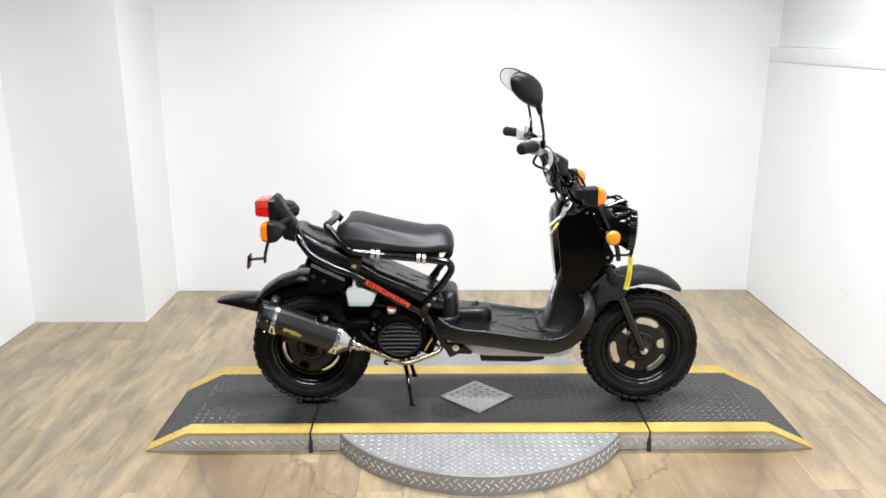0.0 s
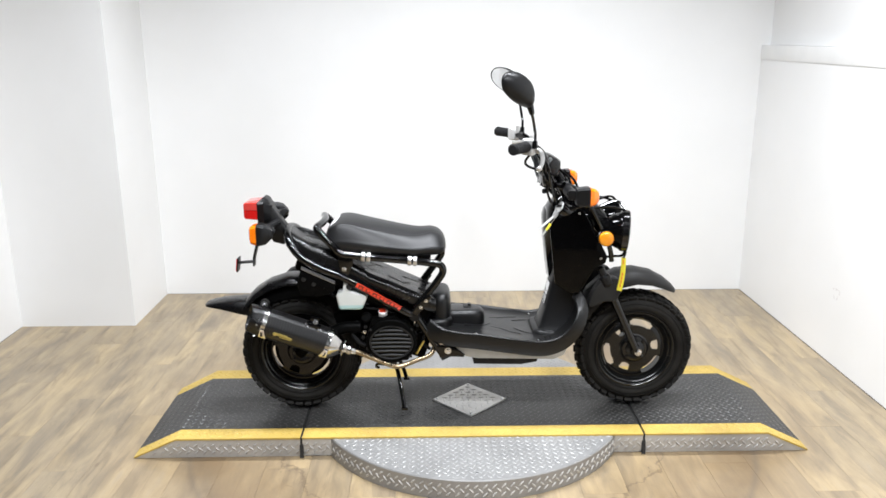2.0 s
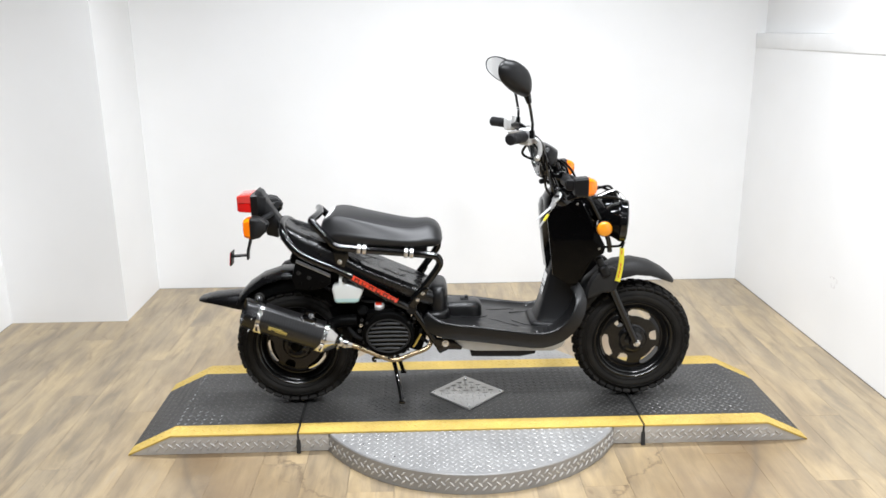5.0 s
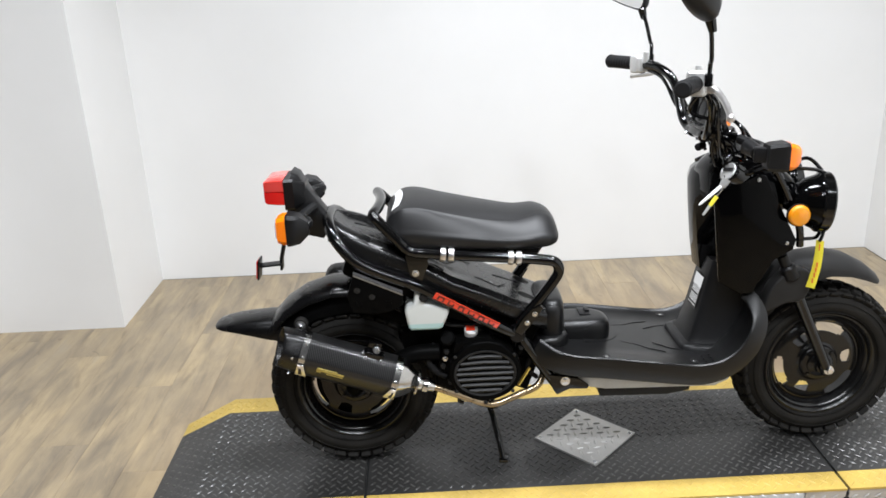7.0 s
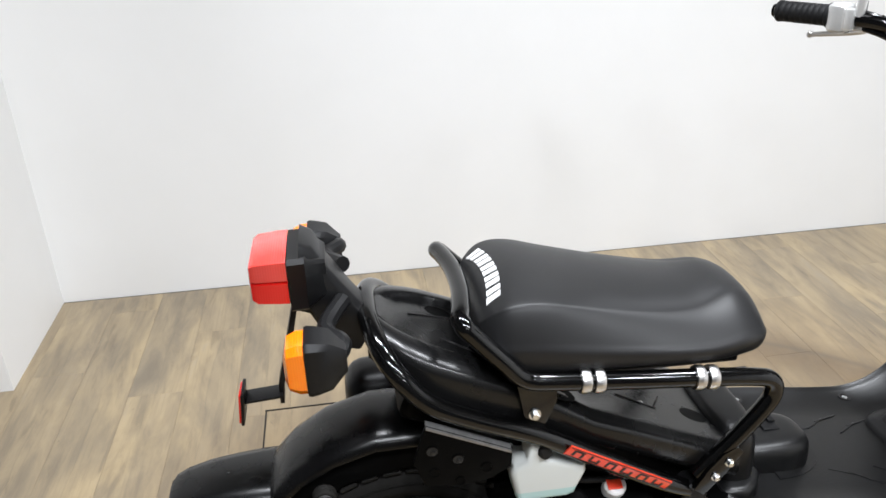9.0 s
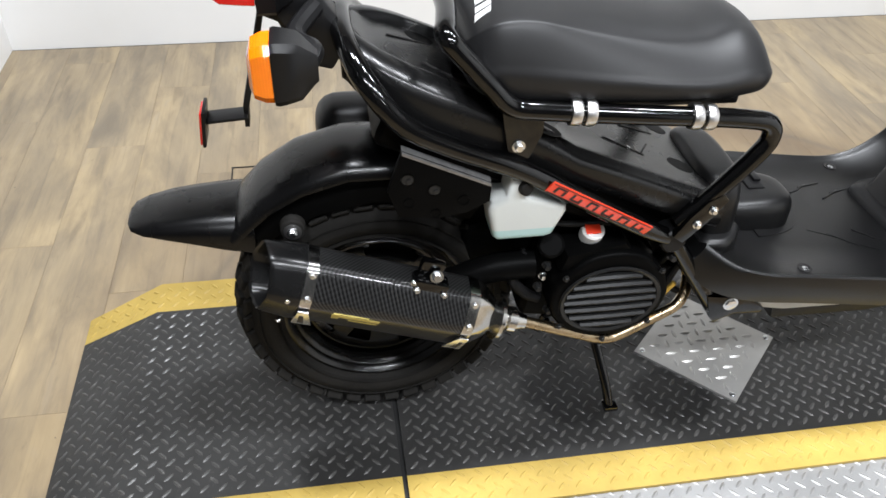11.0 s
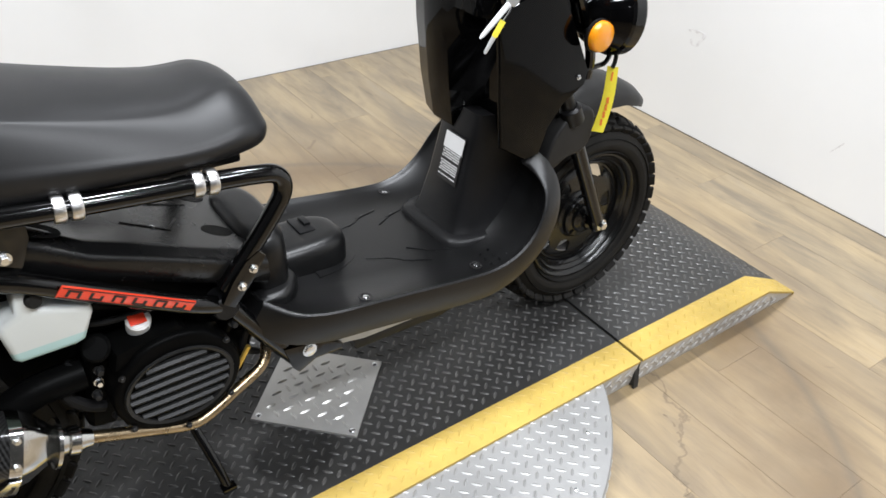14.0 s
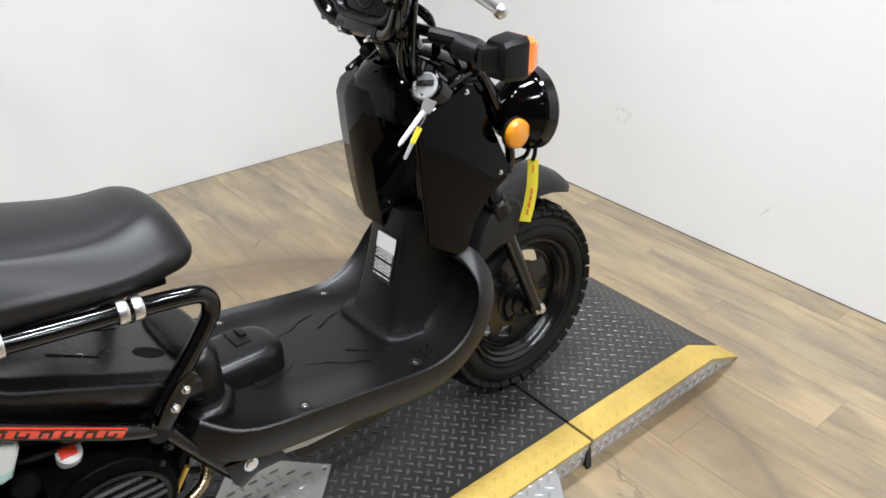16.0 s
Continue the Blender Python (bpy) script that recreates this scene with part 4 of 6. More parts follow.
for x, zt, zb, h in ((-0.80, 0.506, 0.45, 0.068), (-0.84, 0.506, 0.457, 0.066), (-0.88, 0.504, 0.466, 0.061), (-0.92, 0.5, 0.474, 0.056), (-0.955, 0.494, 0.478, 0.047), (-0.972, 0.49, 0.48, 0.036), (-0.978, 0.4865, 0.4825, 0.02)):
    ring = [(-h, zb + 0.004), (-h, zt - (zt - zb) * 0.45), (-h * 0.9, zt - (zt - zb) * 0.15), (-h * 0.6, zt), (0, zt + 0.002), (h * 0.6, zt), (h * 0.9, zt - (zt - zb) * 0.15), (h, zt - (zt - zb) * 0.45), (h, zb + 0.004), (h * 0.8, zb), (-h * 0.8, zb)]
    rows.append([Vector((x, y, z)) for y, z in ring])
bm = B()
loft(bm, rows)
part("tail_flap", bm, FENDER, guard, "rounded black mud flap", angle=50)
for s in (-1, 1):
    bm = B()
    lathe(bm, [(0.016, 0), (0.018, 0.004), (0.014, 0.008), (0.014, 0.012), (0.017, 0.014), (0.016, 0.02), (0.008, 0.022)], (-0.745, s * 0.074, 0.507), (0, s, 0), 20)
    part("grommet", bm, RUBBER, guard)
    bm = B()
    lathe(bm, [(0.006, 0.019), (0.0125, 0.019), (0.0125, 0.0225), (0.006, 0.0235)], (-0.745, s * 0.074, 0.507), (0, s, 0), 20, closed=True)
    part("washer", bm, ALLOY, guard, "plated washer")
    bm = B()
    slab(bm, [(-0.599, 0.656), (-0.481, 0.6), (-0.483, 0.571), (-0.514, 0.555), (-0.552, 0.549), (-0.604, 0.556), (-0.618, 0.596)], s * 0.137, s * 0.145, bevel=0.002)
    plate_b = sc("perforated_bracket", bm, CAST, "gloss black perforated bracket plate")
    for x, z, r, fill in ((-0.592, 0.613, 0.0095, SLAT), (-0.557, 0.595, 0.009, SLAT), (-0.518, 0.576, 0.008, CAST), (-0.59, 0.577, 0.0075, CAST), (-0.555, 0.558, 0.007, CAST)):
        bm = B()
        lathe(bm, [(r, 0.0), (r, 0.0012), (r * 0.84, 0.0012), (r * 0.8, 0.0)], (x, s * 0.1452, z), (0, s, 0), 20, caps=False)
        ring_b = part("hole_edge", bm, CAST, plate_b)
        bm = B()
        cyl(bm, (x, s * 0.1446, z), (x, s * 0.1454, z), r * 0.82, seg=18)
        if fill is SLAT:
            bolt(bm, (x + 0.002, s * 0.1452, z - 0.002), (0, s, 0), r * 0.45, 0.002)
        part("hole", bm, fill, ring_b)
    # folded lip along the top of the plate
    bm = B()
    loft(bm, [[Vector((x, s * y, z + h)) for y, h in ((0.146, -0.004), (0.1465, 0.0), (0.137, 0.006), (0.135, 0.004), (0.144, -0.003))] for x, z in ((-0.599, 0.654), (-0.56, 0.6355), (-0.52, 0.6165), (-0.483, 0.599))])
    part("folded_lip", bm, LIP, plate_b, "bright grey top lip")
    bolts(guard, [((-0.745, s * 0.0965, 0.507), (0, s, 0), 0.007, 0.006)])

# tail light, rear lamps and reflector
bm = B()
rings = []
for xt, zt, xb, zb, half in ((-0.742, 0.886, -0.752, 0.792, 0.052), (-0.726, 0.879, -0.737, 0.782, 0.043), (-0.707, 0.843, -0.724, 0.75, 0.034), (-0.676, 0.796, -0.714, 0.722, 0.03), (-0.648, 0.757, -0.676, 0.712, 0.031)):
    t, b = Vector((xt, 0, zt)), Vector((xb, 0, zb))
    rings.append([b.lerp(t, v) + Vector((0, half * u, 0)) for u, v in ((-0.8, 0), (-1, 0.12), (-1, 0.86), (-0.78, 0.98), (-0.6, 1), (0.6, 1), (0.78, 0.98), (1, 0.86), (1, 0.12), (0.8, 0))])
loft(bm, rings)
tail = sc("tail_bracket", bm, PLASTIC, "black plastic tail-light bracket", angle=40)
bm = B()
rings = []
for x, half, z0, z1 in ((-0.71, 0.032, 0.808, 0.858), (-0.732, 0.054, 0.8, 0.868), (-0.736, 0.058, 0.797, 0.873), (-0.759, 0.058, 0.796, 0.872)):
    zc, hz = (z0 + z1) / 2, (z1 - z0) / 2
    rings.append([Vector((x, half * a, zc + hz * b)) for a, b in ((-1, -0.85), (-1, 0.85), (-0.88, 1), (0.88, 1), (1, 0.85), (1, -0.85), (0.88, -1), (-0.88, -1))])
loft(bm, rings)
part("lamp_housing", bm, PLASTIC, tail)
for low, high, mat, lab in ((0.0, 0.52, RED, "deep red lower tail-light lens"), (0.527, 1.0, PALERED, "paler red upper tail-light lens")):
    rings = []
    for x, half, z0, z1 in ((-0.76, 0.056, 0.809, 0.872), (-0.775, 0.056, 0.81, 0.872), (-0.801, 0.054, 0.812, 0.87), (-0.808, 0.05, 0.816, 0.866), (-0.81, 0.043, 0.823, 0.86)):
        za, zb = z0 + (z1 - z0) * low, z0 + (z1 - z0) * high
        rings.append([Vector((x, half * a, za + (zb - za) * b)) for a, b in ((-1, 0.06), (-1, 0.94), (-0.94, 1), (0.94, 1), (1, 0.94), (1, 0.06), (0.94, 0), (-0.94, 0))])
    bm = B()
    loft(bm, rings)
    part("lens", bm, mat, tail, lab)


def indicator(p, way, s, inboard, k=1.0):
    """A turn lamp: amber lens on a faceted black body, with a stalk to the inside."""
    p, w = Vector(p), way
    bm = B()
    rings = []
    steps = ((0, 1.0, 1.0), (0.004, 1.03, 1.03), (0.012, 1.0, 1.0), (0.03, 0.86, 0.9), (0.044, 0.5, 0.55), (0.05, 0.38, 0.42))
    if w > 0:
        steps = ((0, 1.0, 1.0), (0.004, 1.03, 1.03), (0.012, 1.0, 1.0), (0.034, 0.94, 0.95), (0.044, 0.84, 0.86), (0.047, 0.6, 0.6))
    for dx, a, c in steps:
        rings.append([p + Vector((-w * dx, 0.029 * k * a * u, 0.037 * k * c * v)) for u, v in ((-1, -0.78), (-1, 0.78), (-0.78, 1), (0.78, 1), (1, 0.78), (1, -0.78), (0.78, -1), (-0.78, -1))])
    loft(bm, rings)
    arm_end = Vector(inboard)
    if w > 0:
        box(bm, p + Vector((-0.05, -s * 0.012, 0.004)), (0.034, 0.036, 0.034), (0, 0, s * 20), bevel=0.005)
        cyl(bm, p + Vector((-0.056, -s * 0.02, 0.006)), p + Vector((-0.062, -s * 0.062, 0.012)), 0.016, 0.019, seg=14, bevel=0.002)
    tube(bm, [p + Vector((-w * 0.036, 0, 0.0)), p + Vector((-w * 0.046, -s * 0.02, 0.008)), p + arm_end * 0.5, p + arm_end], 0.012, 10)
    body = sc("turn_signal", bm, PLASTIC, "black turn signal with an amber lens")
    rings = []
    for dx, a, c in (((0.0005, 0.97, 0.97), (0.01, 0.96, 0.96), (0.022, 0.86, 0.82), (0.026, 0.6, 0.55)) if w < 0 else ((0.0005, 0.97, 0.97), (0.01, 0.95, 0.94), (0.02, 0.86, 0.82), (0.028, 0.68, 0.6), (0.031, 0.45, 0.36))):
        rings.append([p + Vector((w * dx, 0.028 * k * a * u, 0.036 * k * c * v)) for u, v in ((-1, -0.72), (-1, 0.72), (-0.72, 1), (0.72, 1), (1, 0.72), (1, -0.72), (0.72, -1), (-0.72, -1))])
    bm = B()
    loft(bm, rings)
    part("lens", bm, AMBER, body, "amber lens")


for s in (-1, 1):
    indicator((-0.742, s * 0.15, 0.778) if s < 0 else (-0.738, 0.155, 0.796), -1, s, (0.05, -s * 0.115, 0.02), 0.98)
    indicator((0.391 + s * 0.004, s * 0.22, 0.914), 1, s, (-0.05, -s * 0.14, 0.014), 0.86)
bm = B()
slab(bm, [(-0.758, 0.802), (-0.75, 0.802), (-0.772, 0.712), (-0.788, 0.655), (-0.79, 0.628), (-0.796, 0.628), (-0.795, 0.66), (-0.779, 0.72)], -0.014, 0.014, bevel=0.001)
box(bm, (-0.819, -0.008, 0.644), (0.058, 0.032, 0.004), (0, -4, 0), bevel=0.001)
box(bm, (-0.8475, -0.012, 0.637), (0.005, 0.045, 0.052), (0, 6, 0), bevel=0.002)
arm = sc("reflector_arm", bm, PLASTIC)
bm = B()
box(bm, (-0.8512, -0.012, 0.6367), (0.004, 0.039, 0.046), (0, 6, 0), bevel=0.0015)
part("reflector", bm, RED, arm, "red rear reflector")

# footboard, curling up into leg guards
line = [(-0.15, 0.452, 0.142), (-0.11, 0.43, 0.17), (-0.06, 0.419, 0.184), (0.02, 0.411, 0.189), (0.12, 0.397, 0.19), (0.2, 0.386, 0.191), (0.255, 0.383, 0.192), (0.303, 0.395, 0.193), (0.342, 0.425, 0.192), (0.366, 0.462, 0.186), (0.378, 0.495, 0.171), (0.376, 0.52, 0.145), (0.366, 0.534, 0.118)]
path = spline([(x, w, z) for x, z, w in line], 4)
rows = []
for i, p in enumerate(path):
    q0, q1 = path[max(i - 1, 0)], path[min(i + 1, len(path) - 1)]
    t = Vector((q1.x - q0.x, 0, q1.z - q0.z)).normalized()
    nrm = Vector((-t.z, 0, t.x))
    w = p.y - 0.006
    k = i / (len(path) - 1)
    deep = 0.052 if k < 0.5 else 0.052 - (k - 0.5) * 2 * 0.026
    deep = deep * min(1.0, 0.75 + k * 4)
    prof = [(-w + 0.008, -deep), (-w + 0.001, -deep * 0.6), (-w, -0.002), (-w + 0.0012, 0.004), (-w + 0.005, 0.006), (-w + 0.011, 0.003), (-w + 0.017, -0.002), (-w * 0.5, -0.002), (0, -0.002)]
    prof = prof + [(-y, h) for y, h in prof[-2::-1]]
    c = Vector((p.x, 0, p.z))
    rows.append([c + Vector((0, y, 0)) + nrm * h for y, h in prof])
bm = B()
loft(bm, rows)
board = sc("footboard", bm, BOARD, "black moulded footboard curling into leg guards", angle=50)


def dome(bm, c, rx, ry, rz, e=0.5, rings=14, seg=36, flat=0.0):
    """A rounded block with softened corners."""
    o = Vector(c)
    sgn = lambda v, p: math.copysign(abs(v) ** p, v)
    rs = []
    for i in range(rings + 1):
        a = math.pi / 2 * i / rings
        cr, h = math.cos(a) ** e if i < rings else 0.02, math.sin(a) ** (e if not flat else flat)
        rs.append([o + Vector((rx * cr * sgn(math.cos(b), 0.7), ry * cr * sgn(math.sin(b), 0.7), rz * h)) for b in (2 * math.pi * j / seg for j in range(seg))])
    loft(bm, rs)


bm = B()
dome(bm, (-0.112, 0.0, 0.40), 0.04, 0.1, 0.138, 0.3)
part("seat_post_cover", bm, BOARD, board, angle=60)
bm = B()
dome(bm, (-0.036, 0.0, 0.4), 0.09, 0.056, 0.062, 0.34)
hump = part("centre_hump", bm, BOARD, board, angle=60)
bm = B()
box(bm, (-0.01, 0.015, 0.4605), (0.03, 0.05, 0.008), (0, 4, 0), bevel=0.003)
box(bm, (-0.002, 0.02, 0.466), (0.012, 0.026, 0.006), (0, 4, 0), bevel=0.002)
part("latch", bm, PLASTIC, hump)
bm = B()
outline = [(0.112 * math.cos(radians(a)) - 0.036, 0.074 * math.sin(radians(a))) for a in range(-84, 85, 12)]
rows = [[Vector((x, y, 0.4125 - x * 0.125 - d)) for x, y in outline] for d in (0.0, 0.012)]
loft(bm, rows)
part("hump_pad", bm, BOARD, board)
# moulded shoulders from the post cover to the footboard's rear corners
for s in (-1, 1):
    bm = B()
    slab(bm, [(-0.152, s * 0.05), (-0.07, s * 0.05), (-0.068, s * 0.082), (-0.084, s * 0.106), (-0.108, s * 0.122), (-0.152, s * 0.118)], 0.405, 0.448, bevel=0.012, seg=4, m=Matrix(((1, 0, 0, 0), (0, 0, 1, 0), (0, 1, 0, 0), (0, 0, 0, 1))))
    part("moulded_shoulder", bm, BOARD, board, angle=50)
for x, y in ((0.014, -0.151), (0.014, 0.151), (0.24, -0.146), (0.24, 0.154), (-0.035, 0.02)):
    bm = B()
    z = (0.412 - (x - 0.014) * 0.125) if x > 0 else 0.462
    lathe(bm, [(0.0115, -0.004), (0.0115, 0.0), (0.0085, 0.0), (0.008, -0.003)], (x, y, z - 0.0015), (0.1, 0, 1), 18, caps=False, closed=True)
    lathe(bm, [(0.008, -0.004), (0.008, -0.0025)], (x, y, z - 0.0015), (0.1, 0, 1), 18)
    part("screw_cup", bm, INK, board)
    bm = B()
    lathe(bm, [(0.0055, 0), (0.0055, 0.0015), (0.003, 0.0026)], (x + 0.001, y, z - 0.004), (0.1, 0, 1), 12)
    part("screw", bm, CHROME, board, "plated screw")
bm = B()
for k in range(5):
    x = 0.1 + k * 0.028
    for s in (-1, 1):
        box(bm, (x, s * (0.06 + 0.014 * (k % 3)), 0.3995 - (x - 0.1) * 0.13 - 0.0016), (0.055, 0.003, 0.0016), (0, 7, s * (20 + 14 * (k % 2))), bevel=0.0006)
for i in range(9):
    box(bm, (0.265 + (i % 3) * 0.018, -0.125 - (i // 3) * 0.016, 0.3835 + (i % 3) * 0.0035), (0.004, 0.004, 0.003), bevel=0.001)
tagged(part("grip_ribs", bm, BOARD, board), kind="stuff")

# column between footboard and front body, with its label
rows = []
for z, xb, h, xf in ((0.378, 0.226, 0.094, 0.36), (0.389, 0.229, 0.092, 0.36), (0.394, 0.234, 0.088, 0.36), (0.396, 0.248, 0.078, 0.36), (0.41, 0.256, 0.073, 0.37), (0.47, 0.274, 0.066, 0.39), (0.54, 0.29, 0.062, 0.40), (0.61, 0.306, 0.06, 0.41)):
    rows.append([Vector(p) for p in ((xb, -h * 0.72, z), (xb + 0.006, -h * 0.86, z), (xb + 0.03, -h, z), (xf, -h - 0.015, z), (xf, h + 0.015, z), (xb + 0.03, h, z), (xb + 0.006, h * 0.86, z), (xb, h * 0.72, z))])
bm = B()
loft(bm, rows)
kick = sc("kick_column", bm, PLASTIC, "black plastic column above the footboard", angle=40)
mm = pose(0.2832, -0.006, 0.518, 0, -77.1, 0)
bm = B()
box(bm, (0, 0, 0.0012), (0.092, 0.056, 0.0012), m=mm)
lab = part("warning_label", bm, INK, kick, "black and white warning label with tiny print")
bm = B()
box(bm, (0.028, 0, 0.002), (0.03, 0.054, 0.0008), m=mm)
for i in range(12):
    if i % 6 == 4:
        continue
    for y, w in ((-0.015, 0.016), (0.006, 0.02), (0.022, 0.006)) if i % 2 else ((-0.01, 0.028), (0.0145, 0.016)):
        box(bm, (0.01 - i * 0.0043, y, 0.002), (0.0019, w, 0.0008), m=mm)
tagged(part("fine_print", bm, LABEL, lab), kind="stuff")

# front body: hexagonal gloss box with flat side plates
rows = []
for z, xb, h, c in ((0.545, 0.318, 0.09, 0.05), (0.572, 0.292, 0.108, 0.05), (0.64, 0.282, 0.114, 0.055), (0.74, 0.272, 0.117, 0.058), (0.8, 0.268, 0.117, 0.06), (0.825, 0.273, 0.11, 0.058), (0.842, 0.286, 0.098, 0.052), (0.853, 0.306, 0.08, 0.045)):
    y0 = max(-h * 0.8, min(0.012, 0.012 - (z - 0.585) * 0.52))
    xf = 0.45 - max(0, 0.66 - z) * 0.5 - max(0, z - 0.7) * 0.25
    rows.append([Vector(p) for p in ((xb + 0.036, y0, z), (xb + 0.046, y0 - 0.01, z), (xb + 0.046, -h, z), (xf, -h + 0.004, z), (xf, h - 0.004, z), (xb + 0.024, h * 1.03, z), (xb + 0.015, h * 1.03, z), (xb + 0.003, h * 0.68, z), (xb, h * 0.6, z), (xb + 0.002, h * 0.1, z))])
bm = B()
loft(bm, rows)
bmesh.ops.bevel(bm, geom=[e for e in bm.edges if e.calc_face_angle(0) > 0.35], offset=0.004, segments=2, affect="EDGES", clamp_overlap=True)
body = sc("front_body", bm, GLOSS, "gloss black front body box", angle=30)
# smooth cowl rising to the steering head
rows = []
for x, top, w in ((0.276, 0.842, 0.06), (0.286, 0.858, 0.08), (0.305, 0.876, 0.09), (0.335, 0.891, 0.096), (0.37, 0.893, 0.1), (0.41, 0.88, 0.1), (0.445, 0.862, 0.098), (0.475, 0.838, 0.09), (0.488, 0.812, 0.08)):
    ring = [Vector((x, -w, 0.79)), Vector((x, w, 0.79))]
    for i in range(13):
        a = math.pi * i / 12
        cy, sz = math.cos(a), math.sin(a)
        ring.append(Vector((x, w * math.copysign(abs(cy) ** 0.8, cy), 0.8 + (top - 0.8) * sz ** 0.8)))
    rows.append(ring)
bm = B()
loft(bm, rows)
part("cowl", bm, GLOSS, body, "smooth gloss black cowl", angle=60)
for s in (-1, 1):
    bm = B()
    e = 0.0 if s < 0 else 0.03
    slab(bm, [(0.271 + e, 0.797), (0.283 + e, 0.813), (0.374, 0.85), (0.392, 0.846), (0.48, 0.682), (0.474, 0.658), (0.43, 0.632), (0.4, 0.595), (0.385, 0.548), (0.352, 0.546), (0.296 + e, 0.582)], s * 0.113, s * 0.122, bevel=0.004, seg=3)
    side = part("side_plate", bm, GLOSS, body, "gloss black side plate")
    bolts(side, [((x, s * 0.122, z), (0, s, 0), 0.0042, 0.004) for x, z in ((0.457, 0.675), (0.375, 0.837))])
    bm = B()
    tube(bm, [(0.288 + e, s * 0.108, 0.823), (0.33, s * 0.108, 0.842), (0.378, s * 0.106, 0.862)], 0.0055, 10)
    part("edge_bead", bm, GLOSS, side)
    bm = B()
    tube(bm, [(0.30, s * 0.1, 0.838), (0.345, s * 0.112, 0.852), (0.40, s * 0.112, 0.866), (0.43, s * 0.112, 0.835), (0.485, s * 0.112, 0.72), (0.5, s * 0.1, 0.66)], 0.009, 10)
    sc("front_frame_tube", bm, TUBE)
    bm = B()
    tube(bm, [(0.40, s * 0.112, 0.862), (0.37, s * 0.13, 0.9), (0.35, s * 0.1, 0.925), (0.335, s * 0.03, 0.93)], 0.009, 10)
    sc("lamp_bar", bm, TUBE)
    # round head lamps behind a wire guard
    bm = B()
    c = Vector((0.535, s * 0.103, 0.771))
    axis = Vector((-1, -s * 0.17, 0.06))
    lathe(bm, [(0.065, -0.012), (0.0695, -0.004), (0.0695, 0.008), (0.065, 0.016), (0.055, 0.04), (0.042, 0.058), (0.03, 0.066), (0.022, 0.08)], c, axis, 40)
    lamp = sc("head_lamp", bm, GLOSS, "round gloss black head lamp", angle=30)
    bm = B()
    lathe(bm, [(0.065, 0.004), (0.063, -0.004), (0.052, -0.01), (0.024, -0.0145), (0.004, -0.015)], c - axis.normalized() * 0.011, axis, 36)
    part("lens", bm, None or CHROME, lamp, "clear ribbed lamp glass")
    bm = B()
    lathe(bm, [(0.066, -0.017), (0.0705, -0.018), (0.0735, -0.014), (0.0735, 0.005), (0.0695, 0.009), (0.0665, 0.0)], c, axis, 40, caps=False, closed=True)
    part("bezel", bm, TUBE, lamp)
    bm = B()
    box(bm, (0.49, s * 0.1, 0.755), (0.04, 0.03, 0.03), bevel=0.004)
    part("lamp_mount", bm, TUBE, lamp)
    bolts(lamp, [((0.52, s * 0.163, 0.772), (0.3, s, 0), 0.006, 0.008)], name="pivot_bolt")
    for pts in (
        [(0.41, s * 0.112, 0.85), (0.46, s * 0.112, 0.858), (0.51, s * 0.108, 0.853), (0.541, s * 0.104, 0.842)],
        [(0.46, s * 0.06, 0.85), (0.52, s * 0.05, 0.868), (0.55, s * 0.07, 0.84)],
        [(0.543, s * 0.108, 0.699), (0.533, s * 0.108, 0.682), (0.5, s * 0.11, 0.68), (0.465, s * 0.105, 0.675)],
    ):
        bm = B()
        tube(bm, pts, 0.0045, 8)
        part("guard_rod", bm, TUBE, lamp)
    bm = B()
    lathe(bm, [(0.0, 0.012), (0.02, 0.0115), (0.0245, 0.009), (0.026, 0.004), (0.026, 0.0)][::-1], (0.467, s * 0.146, 0.752), (0, s, 0), 28)
    refl = sc("side_reflector", bm, REFLECT, "round amber side reflector", angle=60)
    bm = B()
    lathe(bm, [(0.028, 0), (0.028, 0.005), (0.024, 0.006)], (0.467, s * 0.14, 0.752), (0, s, 0), 28)
    cyl(bm, (0.467, s * 0.1, 0.752), (0.467, s * 0.142, 0.752), 0.008)
    part("reflector_back", bm, PLASTIC, refl)

# steering head, handlebar, dash
bm = B()
cyl(bm, (0.47, 0, 0.62), (0.322, 0, 0.925), 0.03, 0.026, seg=24, bevel=0.004)
cyl(bm, (0.345, 0, 0.875), (0.318, 0, 0.932), 0.036, seg=24, bevel=0.004)
box(bm, (0.292, 0, 0.927), (0.09, 0.11, 0.024), (0, 20, 0), bevel=0.006)
box(bm, (0.36, 0, 0.85), (0.09, 0.15, 0.05), (0, 26, 0), bevel=0.012)
sc("steering_head", bm, TUBE)
bar = [(0.247, 0.14, 1.03), (0.252, 0.116, 0.988), (0.255, 0.096, 0.955), (0.26, 0.068, 0.937), (0.263, 0.03, 0.934)]
ENDS = {1: [(0.124, 0.382, 1.079), (0.17, 0.298, 1.079), (0.19, 0.255, 1.077), (0.216, 0.204, 1.074), (0.236, 0.167, 1.058)], -1: [(0.118, -0.31, 1.082), (0.166, -0.232, 1.081), (0.183, -0.207, 1.08), (0.206, -0.185, 1.075), (0.228, -0.17, 1.058)]}
bm = B()
tube(bm, ENDS[1] + bar + [(0.263, 0, 0.933)] + [(x, -y, z) for x, y, z in bar[::-1]] + ENDS[-1][::-1], 0.0115, 14)
hb = sc("handlebar", bm, TUBE, "gloss black high handlebar")
